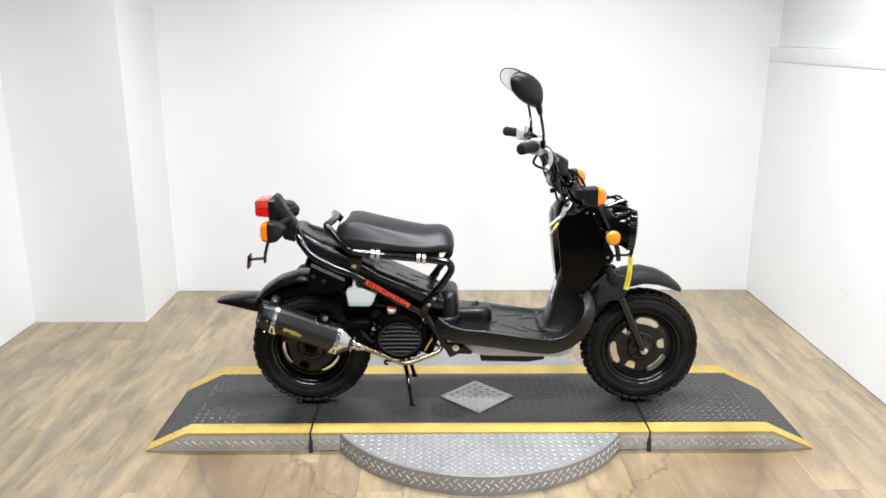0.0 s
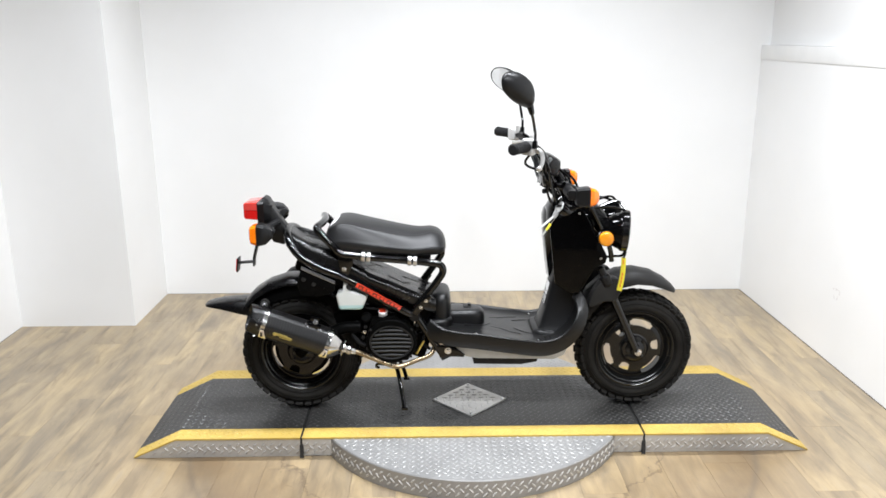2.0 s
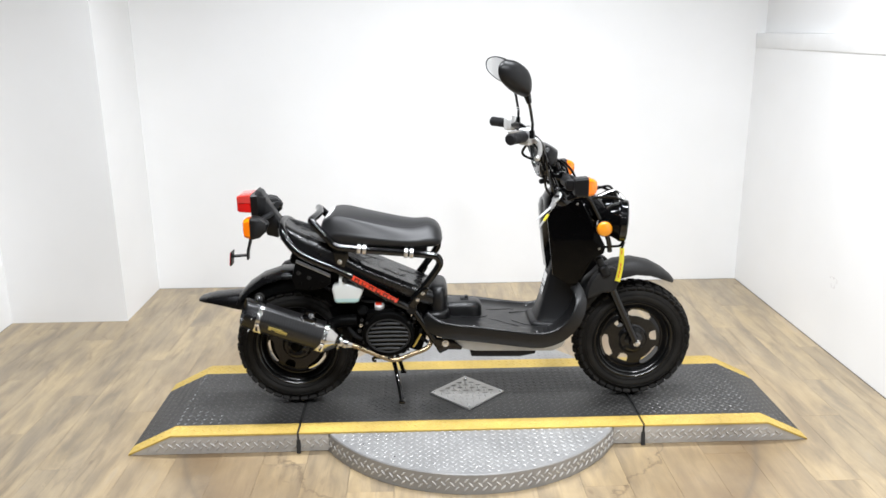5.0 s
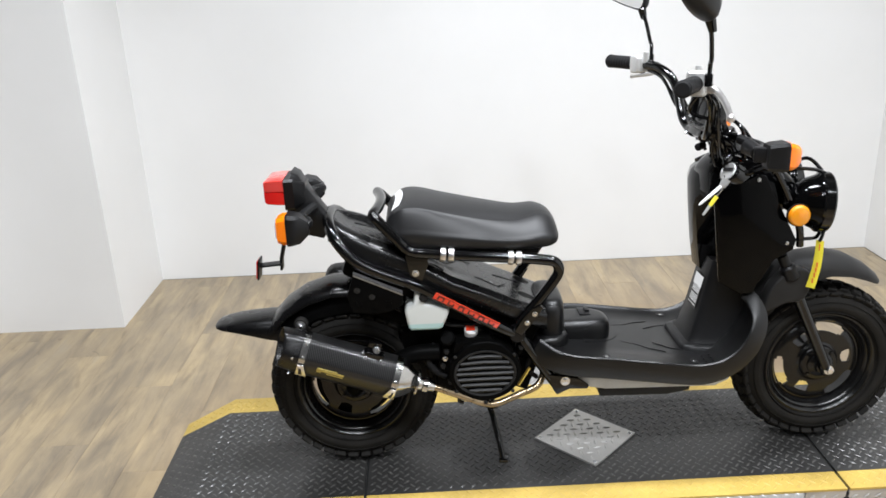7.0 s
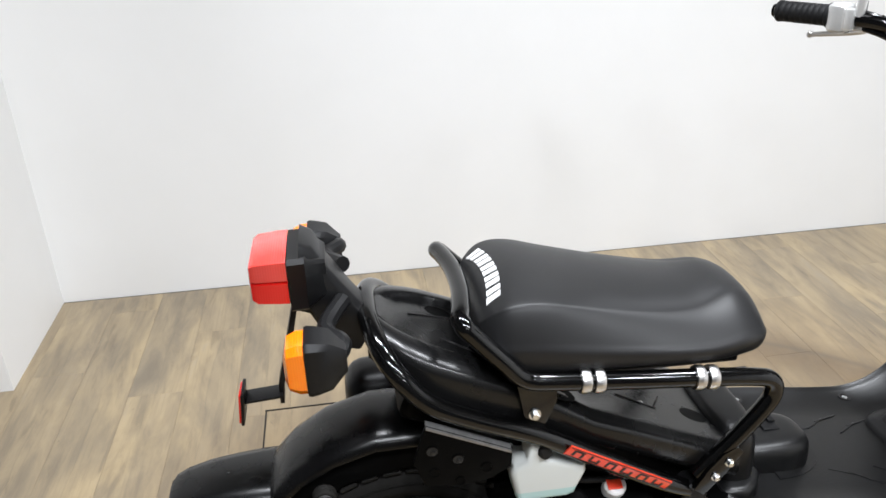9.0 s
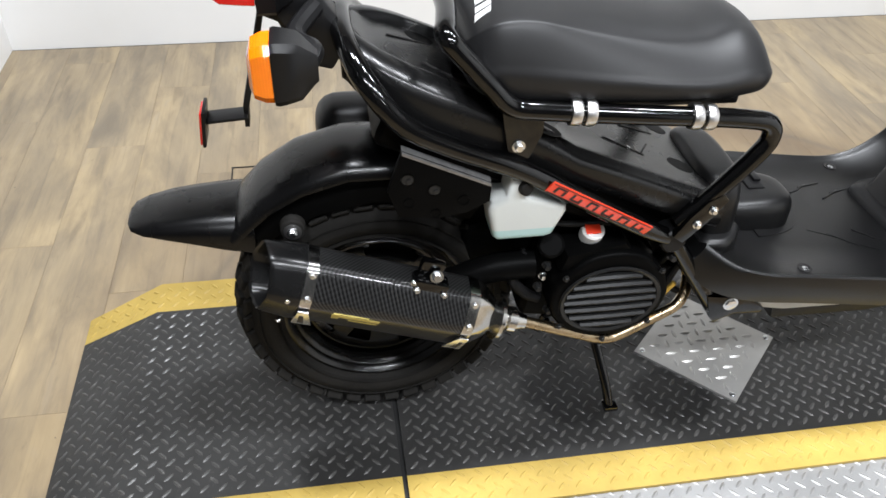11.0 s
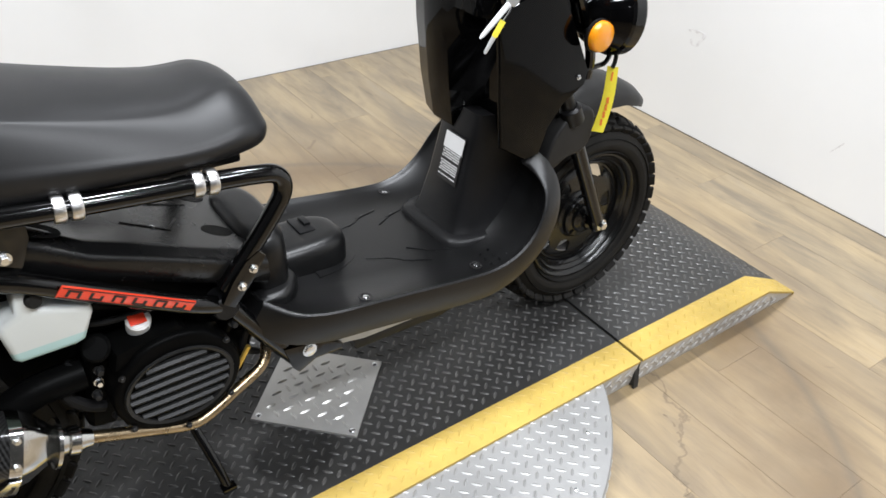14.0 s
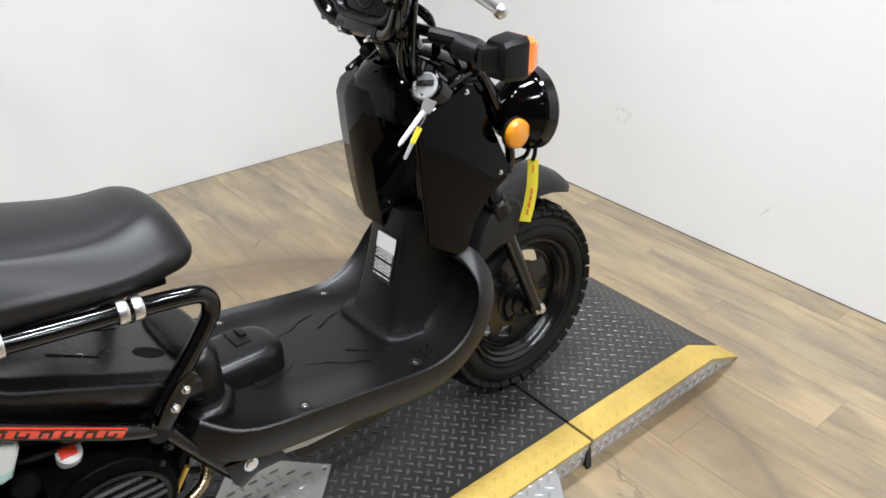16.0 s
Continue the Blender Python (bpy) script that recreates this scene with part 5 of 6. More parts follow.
for s in (-1, 1):
    a, b = Vector(ENDS[s][0]), Vector(ENDS[s][1])
    d = (a - b).normalized()
    bm = B()
    prof = [(0.012, -0.012), (0.0215, -0.01), (0.0215, -0.004), (0.0172, 0.0)]
    ribs = 9 if s < 0 else 8
    for k in range(ribs):
        prof += [(0.0172, k * 0.0105 + 0.001), (0.0182, k * 0.0105 + 0.003), (0.0182, k * 0.0105 + 0.0085), (0.0172, k * 0.0105 + 0.0105)]
    prof += [(0.019, ribs * 0.0105 + 0.001), (0.019, ribs * 0.0105 + 0.0055), (0.014, ribs * 0.0105 + 0.0095)]
    lathe(bm, prof, b + d * (-0.012 if s < 0 else -0.004), d, 20)
    part("grip", bm, GRIP, hb, "black ribbed rubber grip")
    bm = B()
    p = Vector((0.181, 0.272, 1.078)) if s > 0 else Vector((0.182, -0.208, 1.08))
    m = Matrix.Translation(p) @ frame_of(d).to_4x4()
    box(bm, (0, 0, 0), (0.036, 0.048, 0.034) if s > 0 else (0.044, 0.055, 0.034), bevel=0.01, seg=3, m=m)
    box(bm, (0.004, 0.0, -0.022), (0.024, 0.034, 0.016), bevel=0.004, m=m)
    cyl(bm, p + Vector((0.012, -s * 0.03, 0.005)), p + Vector((0.014, -s * 0.032, 0.034)), 0.0085)
    sw = part("switch_housing", bm, SILVER, hb, "silver switch housing")
    bm = B()
    box(bm, (-0.019, 0.004, 0.002), (0.008, 0.012, 0.01), bevel=0.002, m=m)
    box(bm, (-0.019, -0.014, 0.002), (0.01, 0.01, 0.012), bevel=0.003, m=m)
    box(bm, (-0.012, -0.022, -0.006), (0.014, 0.008, 0.008), bevel=0.002, m=m)
    part("switch", bm, GRIP, sw)
    bm = B()
    lp = [(0.205, 0.245, 1.068), (0.226, 0.262, 1.056), (0.222, 0.3, 1.046), (0.204, 0.345, 1.038), (0.192, 0.37, 1.034)] if s > 0 else [(0.2, -0.2, 1.072), (0.219, -0.218, 1.066), (0.221, -0.262, 1.052), (0.21, -0.325, 1.038), (0.194, -0.381, 1.031)]
    wide = 0.0085 if s < 0 else 0.006
    tube(bm, lp, lambda k, w=wide: w - 0.3 * w * k, 12)
    bmesh.ops.create_uvsphere(bm, u_segments=14, v_segments=10, radius=wide * 1.05, matrix=Matrix.Translation(lp[-1]))
    # pivot block under the switch housing
    box(bm, Vector(lp[0]) + Vector((0.004, s * 0.004, -0.004)), (0.034, 0.026, 0.016), (0, 12, s * 20), bevel=0.004, seg=3)
    part("brake_lever", bm, ALLOY, hb, "bright alloy brake lever")
    # mirror
    base, joint = Vector((0.198, s * 0.235, 1.088)), Vector((0.176, s * 0.285, 1.205))
    if s > 0:
        base, joint = Vector((0.214, 0.266, 1.09)), Vector((0.203, 0.318, 1.208))
    bm = B()
    tube(bm, [base, base + Vector((0.001, 0, 0.035)), base.lerp(joint, 0.3) + Vector((0.004, 0, 0.012)), base.lerp(joint, 0.72) + Vector((0.003, 0, 0.006)), joint], 0.005, 10)
    cyl(bm, base - Vector((0, 0, 0.012)), base + Vector((0, 0, 0.014)), 0.009, seg=6)
    cyl(bm, joint - Vector((-0.004, -s * 0.006, 0.014)), joint + Vector((-0.004, s * 0.004, 0.016)), 0.0085, 0.012, seg=14, bevel=0.002)
    mir = sc("mirror", bm, TUBE, "black teardrop mirror on a thin stem")
    n = Vector((-0.74, 0.66, 0.12) if s < 0 else (-0.84, -0.54, 0.1)).normalized()
    u = Vector((0, 0, 1)).cross(n).normalized() * -s
    v = n.cross(u).normalized() * (-s)
    v = v if v.z > 0 else -v
    # outline: rounded, drawn out to a point at the stem
    size = 1.08 if s < 0 else 1.08
    tip = joint + Vector((-0.014 if s < 0 else -0.004, 0, 0.012))
    shape = [(0.0, 0.0), (-0.022, 0.004), (-0.052, 0.022), (-0.078, 0.05), (-0.083, 0.08), (-0.07, 0.099), (-0.042, 0.1), (-0.012, 0.08), (0.004, 0.042)]
    outline = [Vector((p.x * size, p.y * size, 0)) for p in spline([(x, z, 0) for x, z in shape], 5, True)]
    lean = -n.y / n.x

    def at(p, k, dep):
        """A point of the outline, drawn in by k towards the stem side and set dep behind the glass."""
        q = Vector((-0.026, 0.052, 0)) * size * (1 - k) + p * k
        h = q.x * (1.0 if s < 0 else 1.05)
        return tip + Vector((h, h / lean, q.y)) + n * dep

    bm = B()
    rings = [[at(p, k, dep) for p in outline] for k, dep in ((0.93, 0.0), (0.985, 0.001), (1.01, -0.004), (1.0, -0.014), (0.92, -0.024), (0.76, -0.034), (0.52, -0.041), (0.22, -0.044))]
    loft(bm, rings)
    part("shell", bm, PLASTIC, mir, "dark textured plastic shell", angle=60)
    bm = B()
    loft(bm, [[at(p, 0.92, dep) for p in outline] for dep in (0.0004, 0.0016)])
    part("glass", bm, MIRROR, mir, "clear mirror glass")

DN = Vector((-0.97, 0, 0.24)).normalized()
DM = Matrix.Translation((0.264, -0.012, 0.991)) @ Matrix((Vector((0, 1, 0)), DN.cross(Vector((0, 1, 0))), DN)).transposed().to_4x4()


def pod_ring(half_w, half_h, depth):
    """A rounded oblong in the plane of the dial."""
    ring = []
    for i in range(28):
        a = 2 * math.pi * i / 28
        c, q = math.cos(a), math.sin(a)
        ring.append(DM @ Vector((half_w * math.copysign(abs(c) ** 0.5, c), half_h * math.copysign(abs(q) ** 0.5, q), depth)))
    return ring


bm = B()
loft(bm, [pod_ring(0.045, 0.024, -0.048), pod_ring(0.066, 0.036, -0.042), pod_ring(0.076, 0.043, -0.02), pod_ring(0.079, 0.046, -0.004), pod_ring(0.078, 0.045, 0.003), pod_ring(0.074, 0.041, 0.006), pod_ring(0.068, 0.035, 0.004), pod_ring(0.066, 0.033, -0.004)])
cyl(bm, (0.33, 0, 0.92), (0.308, 0, 0.985), 0.014)
dash = sc("dash", bm, FENDER, "black speedometer pod with a thick rounded rim", angle=60)
bm = B()
loft(bm, [pod_ring(0.066, 0.033, -0.004), pod_ring(0.062, 0.029, -0.0025)])
face = part("dial", bm, GLOSS, dash, "dark glossy dial glass")
bm = B()
mm = DM @ pose(0.0, 0, -0.002)
lathe(bm, [(0.022, 0.0), (0.024, 0.0015), (0.026, 0.0)], mm.translation, DN, 32, caps=False, closed=True)
part("dial_ring", bm, GRIP, face)

# cables from the bar down into the front body
for pts in (
    [(0.205, -0.2, 1.07), (0.243, -0.172, 1.03), (0.275, -0.11, 0.965), (0.305, -0.07, 0.91), (0.33, -0.05, 0.86)],
    [(0.2, -0.2, 1.06), (0.225, -0.168, 1.035), (0.25, -0.125, 0.975), (0.285, -0.08, 0.925), (0.31, -0.06, 0.87)],
    [(0.19, -0.21, 1.06), (0.172, -0.2, 1.03), (0.19, -0.17, 1.008), (0.25, -0.12, 0.985)],
    [(0.215, 0.215, 1.084), (0.244, 0.168, 1.058), (0.268, 0.125, 0.99), (0.285, 0.075, 0.94), (0.33, 0.03, 0.87)],
    [(0.205, 0.225, 1.064), (0.226, 0.178, 1.045), (0.246, 0.13, 0.985), (0.27, 0.08, 0.95), (0.3, 0.04, 0.88)],
    [(0.315, -0.03, 0.98), (0.345, -0.07, 0.95), (0.36, -0.06, 0.88), (0.38, -0.05, 0.83)],
    [(0.32, 0.03, 0.98), (0.35, 0.05, 0.94), (0.36, 0.05, 0.88), (0.37, 0.04, 0.84)],
    [(0.35, -0.1, 0.92), (0.37, -0.06, 0.9), (0.4, -0.03, 0.86), (0.45, -0.05, 0.82), (0.5, -0.09, 0.79)],
    [(0.172, 0.29, 1.084), (0.2, 0.24, 1.089), (0.23, 0.19, 1.068), (0.252, 0.15, 1.02), (0.27, 0.1, 0.965)],
    [(0.2, 0.235, 1.064), (0.222, 0.19, 1.05), (0.24, 0.15, 1.012), (0.26, 0.1, 0.97), (0.3, 0.05, 0.9)],
    [(0.3, -0.02, 0.985), (0.285, -0.06, 0.96), (0.29, -0.07, 0.91), (0.31, -0.04, 0.86)],
    [(0.34, 0.02, 0.97), (0.37, -0.02, 0.94), (0.385, -0.06, 0.9), (0.4, -0.08, 0.86)],
    [(0.26, -0.14, 1.0), (0.272, -0.12, 0.95), (0.285, -0.1, 0.9), (0.305, -0.08, 0.86)],
    [(0.28, -0.1, 0.96), (0.265, -0.095, 0.92), (0.275, -0.085, 0.88), (0.3, -0.07, 0.85)],
):
    bm = B()
    tube(bm, pts, 0.0045, 8)
    sc("cable", bm, TUBE)
for p0, p1, rad in (((0.262, -0.1, 0.945), (0.275, -0.085, 0.95), 0.012), ((0.3, -0.09, 0.875), (0.318, -0.075, 0.885), 0.01), ((0.29, 0.06, 0.94), (0.3, 0.05, 0.96), 0.013)):
    bm = B()
    cyl(bm, p0, p1, rad, seg=14, bevel=0.003)
    sc("connector", bm, TUBE)
for y in (-0.04, 0.04):
    bm = B()
    cyl(bm, (0.264, y - 0.012, 0.934), (0.264, y + 0.012, 0.934), 0.017, seg=18, bevel=0.003)
    clamp_bar = part("bar_clamp", bm, TUBE, hb)
    bolts(clamp_bar, [((0.25, y, 0.928), (-0.9, 0, -0.3), 0.005, 0.006)])
bm = B()
cyl(bm, (0.262, -0.004, 0.896), (0.285, 0.012, 0.9), 0.0095, seg=14, bevel=0.003)
sc("cable_joint", bm, GRIP)

# engine
bm = B()
box(bm, (-0.31, 0.0, 0.37), (0.19, 0.2, 0.15), (0, 8, 0), bevel=0.02, seg=3)
engine = sc("engine", bm, CAST, "black cast engine")
for name, c, size, turn, rnd in (("drive_case", (-0.43, 0.085, 0.345), (0.42, 0.075, 0.11), 4, 0.03), ("cylinder", (-0.4, 0.0, 0.44), (0.2, 0.13, 0.09), -12, 0.02), ("airbox", (-0.3, 0.0, 0.53), (0.34, 0.2, 0.1), 23, 0.02), ("battery_case", (-0.53, 0.0, 0.63), (0.2, 0.2, 0.07), 23, 0.02), ("cylinder_head", (-0.205, -0.03, 0.345), (0.1, 0.1, 0.09), 20, 0.012)):
    bm = B()
    box(bm, c, size, (0, turn, 0), bevel=rnd, seg=3)
    part(name, bm, CAST, engine)
bm = B()
box(bm, (-0.585, 0.135, 0.5), (0.24, 0.1, 0.17), (0, 0, 0), bevel=0.045, seg=5)
part("air_cleaner", bm, PLASTIC, engine, "rounded black air cleaner box", angle=60)
bm = B()
tube(bm, [(-0.4, -0.1, 0.42), (-0.47, -0.1, 0.415), (-0.58, -0.09, 0.36), (-0.63, -0.075, 0.312)], 0.022, 12)
part("swing_arm", bm, CAST, engine)
bm = B()
cyl(bm, (-0.37, -0.085, 0.44), (-0.38, -0.115, 0.465), 0.02, seg=16, bevel=0.004)
part("starter_boss", bm, CAST, engine)
bm = B()
cyl(bm, (-0.2, -0.1, 0.41), (-0.185, -0.11, 0.455), 0.012, seg=12)
part("hose_union", bm, CAST, engine)
FC = Vector((-0.288, -0.15, 0.377))
bm = B()
outline = [(0.092 * math.cos(radians(a)), 0.08 * math.sin(radians(a))) for a in range(0, 360, 12)]
outline = [(FC.x + x, FC.z + z + (0.006 if z > 0.06 else 0)) for x, z in outline]
slab(bm, outline, -0.145, -0.085, bevel=0.008, seg=3)
slab(bm, [(FC.x - 0.08, FC.z + 0.05), (FC.x - 0.072, FC.z + 0.08), (FC.x + 0.015, FC.z + 0.096), (FC.x + 0.04, FC.z + 0.065)], -0.136, -0.08, bevel=0.008)
part("fan_cover", bm, CAST, engine, "black fan cover", angle=40)
bm = B()
lathe(bm, [(0.073, 0.0), (0.079, 0.003), (0.0775, 0.007), (0.072, 0.005), (0.072, 0.0)], (0, -0.1445, 0), (0, -1, 0), 48, caps=False, closed=True)
bm.transform(Matrix.Translation((FC.x, 0, FC.z)) @ Matrix.Diagonal((1, 1, 0.8, 1)))
part("grille_ring", bm, SLAT, engine)
for k in range(7):
    z = -0.047 + k * 0.0155
    half = math.sqrt(max(0.0722**2 - (z / 0.8) ** 2, 0)) - 0.001
    bm = B()
    rows = []
    for i in range(13):
        f = -1 + i / 6
        x, bow = f * half, 0.004 * (1 - f * f)
        sag = -0.005 * f * f * (1 if z > 0 else 0.5)
        ring = [(-0.005, 0.0), (-0.0042, 0.004 + bow), (0.0015, 0.0075 + bow), (0.005, 0.004 + bow), (0.005, 0.0)]
        rows.append([Vector((FC.x + x, -0.1435 - q, FC.z + z + p + sag)) for p, q in ring])
    loft(bm, rows)
    part("louvre", bm, SLAT, engine)
bolts(engine, [((FC.x + 0.09 * math.cos(radians(a)), -0.1455, FC.z + 0.083 * math.sin(radians(a))), (0, -1, 0), 0.0045, 0.005) for a in (35, 145, 215, 270, 320)], SLAT)
bolts(engine, [(p, (0, -1, 0), 0.0065, 0.012) for p in ((-0.382, -0.11, 0.425), (-0.392, -0.11, 0.385), (-0.375, -0.12, 0.345), (-0.195, -0.125, 0.435), (-0.39, -0.1, 0.455))], SLAT)
bolts(engine, [((-0.386, -0.11, 0.405), (0, -1, 0), 0.006, 0.01)])
bm = B()
cyl(bm, (-0.318, -0.1, 0.463), (-0.318, -0.112, 0.486), 0.017, seg=20, bevel=0.003)
cap = part("filler_cap", bm, LABEL, engine, "white filler cap with a red mark")
bm = B()
box(bm, (-0.32, -0.1135, 0.4875), (0.022, 0.016, 0.002), (28, 0, 0), bevel=0.0005)
part("cap_mark", bm, STICKER, cap)
for p0, p1, r in (((-0.19, -0.115, 0.44), (-0.178, -0.118, 0.43), 0.008), ((-0.405, -0.1, 0.405), (-0.41, -0.108, 0.43), 0.0035), ((-0.2, -0.11, 0.32), (-0.172, -0.115, 0.37), 0.004)):
    bm = B()
    cyl(bm, p0, p1, r, seg=8)
    part("cable_fitting", bm, BRASS, engine, "yellow plated fitting")
for r, pts in (
    (0.009, [(-0.41, -0.095, 0.44), (-0.43, -0.1, 0.40), (-0.41, -0.1, 0.365), (-0.385, -0.1, 0.35)]),
    (0.005, [(-0.40, -0.08, 0.5), (-0.36, -0.1, 0.49), (-0.25, -0.105, 0.488), (-0.2, -0.1, 0.45)]),
    (0.006, [(-0.19, -0.1, 0.46), (-0.165, -0.105, 0.42), (-0.175, -0.1, 0.36), (-0.15, -0.09, 0.33)]),
):
    bm = B()
    tube(bm, pts, r, 10)
    part("hose", bm, GRIP, engine)

# exhaust
E0, E1 = Vector((-0.745, -0.143, 0.4595)), Vector((-0.505, -0.143, 0.374))
ax = (E1 - E0).normalized()
upv = Vector((0, -1, 0)).cross(ax).normalized()
upv = upv if upv.z > 0 else -upv
HEX = [(-0.048, -0.007), (-0.048, 0.007), (-0.026, 0.052), (0.022, 0.057), (0.046, 0.01), (0.046, -0.01), (0.022, -0.055), (-0.026, -0.053)]


def hex_ring(o, k, ky=1.0):
    k = k * 0.93
    pts = []
    for i, (a, b) in enumerate(HEX):
        here, before, after = Vector((a, b, 0)), Vector((*HEX[i - 1], 0)), Vector((*HEX[(i + 1) % 8], 0))
        f = 0.26
        p, q = here.lerp(before, f), here.lerp(after, f)
        for j in range(5):
            u = j / 4
            pts.append(p * (1 - u) ** 2 + here * 2 * u * (1 - u) + q * u * u)
    corner = []
    for p in pts:
        corner.append(o + Vector((0, p.x * k * ky, 0)) + upv * p.y * k)
    return corner


bm = B()
loft(bm, [hex_ring(E0 + ax * d, 1.0) for d in (0.0, 0.06, 0.13, 0.2, 0.254)])
muff = sc("muffler", bm, CARBON, "carbon-fibre muffler with black tip and steel bands", angle=45)
bm = B()
loft(bm, [[p + ax * cut * (E0.y - p.y + 0.01) for p in hex_ring(E0 - ax * d, k)] for d, k, cut in ((-0.003, 1.015, 0), (0.004, 1.02, 0), (0.044, 0.95, 0.24), (0.05, 0.93, 0.26), (0.053, 0.9, 0.27), (0.05, 0.85, 0.27), (0.03, 0.8, 0.2), (0.004, 0.74, 0.1))])
tip = part("end_cap", bm, TRAY, muff, "satin black six-sided end cap, open behind", angle=25)
bolts(tip, [(E0 - ax * 0.012 + Vector((0, -0.042, 0)) - upv * 0.001, (0, -1, 0.1), 0.0042, 0.004), (E0 - ax * 0.012 + Vector((0, -0.026, 0)) - upv * 0.05, (0, -0.6, -0.8), 0.0042, 0.004)], name="rivet")
for d in (0.004, 0.238):
    bm = B()
    loft(bm, [hex_ring(E0 + ax * (d + e), k) for e, k in ((0.0, 1.0), (0.0, 1.03), (0.015, 1.03), (0.015, 1.0))])
    part("band", bm, POLISHED, muff, "polished steel band")
    bm = B()
    mt = Matrix.Translation(E0 + ax * (d + 0.008) + Vector((0, -0.041, 0)) - upv * 0.026) @ Matrix((ax, Vector((0, 1, 0)), upv)).transposed().to_4x4() @ pose(0, 0, 0, 24, 0, 0)
    side = -1 if d > 0.1 else 1
    slab(bm, [(-0.007, 0.016), (0.007, 0.016), (0.008 if side < 0 else 0.02, -0.022), (-0.02 if side < 0 else -0.008, -0.022)], -0.001, 0.001, bevel=0.0004, m=mt)
    tab = part("band_tab", bm, CHROME, muff)
    bm = B()
    slab(bm, [(-0.003, 0.004), (0.003, 0.004), (side * 0.008, -0.016), (side * -0.001, -0.016)], -0.0018, -0.001, m=mt)
    part("cut_out", bm, INK, tab)
    bolts(muff, [(E0 + ax * (d + 0.008) + Vector((0, a, 0)) + upv * b, (0, -1, 0.25), 0.0048, 0.005) for a, b in ((-0.0435, 0.008), (-0.03, 0.038))], name="rivet")
bm = B()
rings = [hex_ring(E0 + ax * 0.252, 1.01), hex_ring(E0 + ax * 0.268, 0.9), hex_ring(E0 + ax * 0.295, 0.5), hex_ring(E0 + ax * 0.3, 0.42)]
loft(bm, rings)
c = E0 + ax * 0.298
lathe(bm, [(0.022, 0), (0.034, 0.001), (0.034, 0.006), (0.02, 0.007), (0.017, 0.018), (0.02, 0.02), (0.02, 0.032), (0.016, 0.034), (0.012, 0.05)], c, ax, 28)
part("cone", bm, POLISHED, muff, "bright steel cone", angle=30)
bm = B()
tube(bm, [c + ax * 0.03, c + ax * 0.06, Vector((-0.39, -0.142, 0.331)), Vector((-0.335, -0.138, 0.305)), Vector((-0.285, -0.135, 0.283)), Vector((-0.255, -0.13, 0.281)), Vector((-0.2, -0.118, 0.297)), Vector((-0.152, -0.105, 0.312)), Vector((-0.135, -0.09, 0.335)), Vector((-0.13, -0.07, 0.36))], 0.0088, 12)
part("header_pipe", bm, PIPE, muff, "straw-coloured heat-tinted pipe")
bm = B()
mb = E0 + ax * 0.176 + Vector((0, -0.014, 0)) + upv * 0.046
box(bm, mb + Vector((0, 0.002, 0)), (0.052, 0.026, 0.022), (0, 19.6, 0), bevel=0.004)
box(bm, mb + Vector((0.004, 0.012, 0.02)), (0.034, 0.014, 0.03), (0, 19.6, 0), bevel=0.004)
hang = part("hanger", bm, TUBE, muff)
bolts(hang, [(mb + Vector((0.01, -0.002, 0.017)), (0, -1, 0.3), 0.0085, 0.009), (mb + Vector((-0.022, -0.006, 0.012)), (0, -1, 0.3), 0.0045, 0.005)] + [(mb + Vector((dx, -0.012, -0.004 - dx * 0.35)), (0, -1, 0.3), 0.0045, 0.005) for dx in (-0.019, 0.019)])
m = Matrix.Translation(E0 + ax * 0.086 + Vector((0, -0.0365, 0)) - upv * 0.022) @ Matrix((ax, Vector((0, 1, 0)), ax.cross(Vector((0, 1, 0))))).transposed().to_4x4() @ pose(0, 0, 0, 26, 0, 0)
for x, z, w, h in ((-0.008, 0.015, 0.05, 0.003), (0, 0.008, 0.068, 0.008), (0.012, 0.0, 0.042, 0.004), (-0.028, 0.007, 0.01, 0.016)):
    bm = B()
    box(bm, (x, 0, z if upv.dot(m.to_3x3() @ Vector((0, 0, 1))) > 0 else -z), (w, 0.0016, h), bevel=0.0006, m=m)
    part("badge_bar", bm, GOLDINK, muff, "gold printed bar")

# expansion tank
bm = B()
slab(bm, [(-0.481, 0.548), (-0.474, 0.504), (-0.466, 0.497), (-0.4, 0.497), (-0.389, 0.501), (-0.372, 0.54), (-0.374, 0.551), (-0.432, 0.568), (-0.439, 0.596), (-0.454, 0.598), (-0.458, 0.568), (-0.477, 0.559)], -0.138, -0.078, bevel=0.009, seg=3)
tank = sc("expansion_tank", bm, TANK, "milky white plastic coolant tank, part full", angle=40)
bm = B()
cyl(bm, (-0.436, -0.134, 0.583), (-0.432, -0.144, 0.585), 0.01, seg=16, bevel=0.002)
part("tank_plug", bm, RUBBER, tank)

# belly: skid cover, box and centre stand
bm = B()
slab(bm, [(-0.06, 0.35), (-0.03, 0.318), (0.02, 0.308), (0.3, 0.302), (0.335, 0.318), (0.355, 0.36), (0.3, 0.37), (0.0, 0.375)], -0.135, 0.135, bevel=0.006)
sc("belly_cover", bm, GREYPAN, "grey belly cover")
bm = B()
slab(bm, [(0.0, 0.318), (0.008, 0.284), (0.18, 0.28), (0.238, 0.29), (0.246, 0.318)], -0.128, 0.09, bevel=0.006)
sc("belly_box", bm, PLASTIC)
bm = B()
for s in (-1, 1):
    tube(bm, [(-0.29, s * 0.03, 0.262), (-0.272, s * 0.06, 0.235), (-0.254, s * 0.115, 0.165), (-0.246, s * 0.138, 0.12)], 0.008, 12)
    box(bm, (-0.245, s * 0.14, D + 0.04), (0.024, 0.02, 0.01), bevel=0.003)
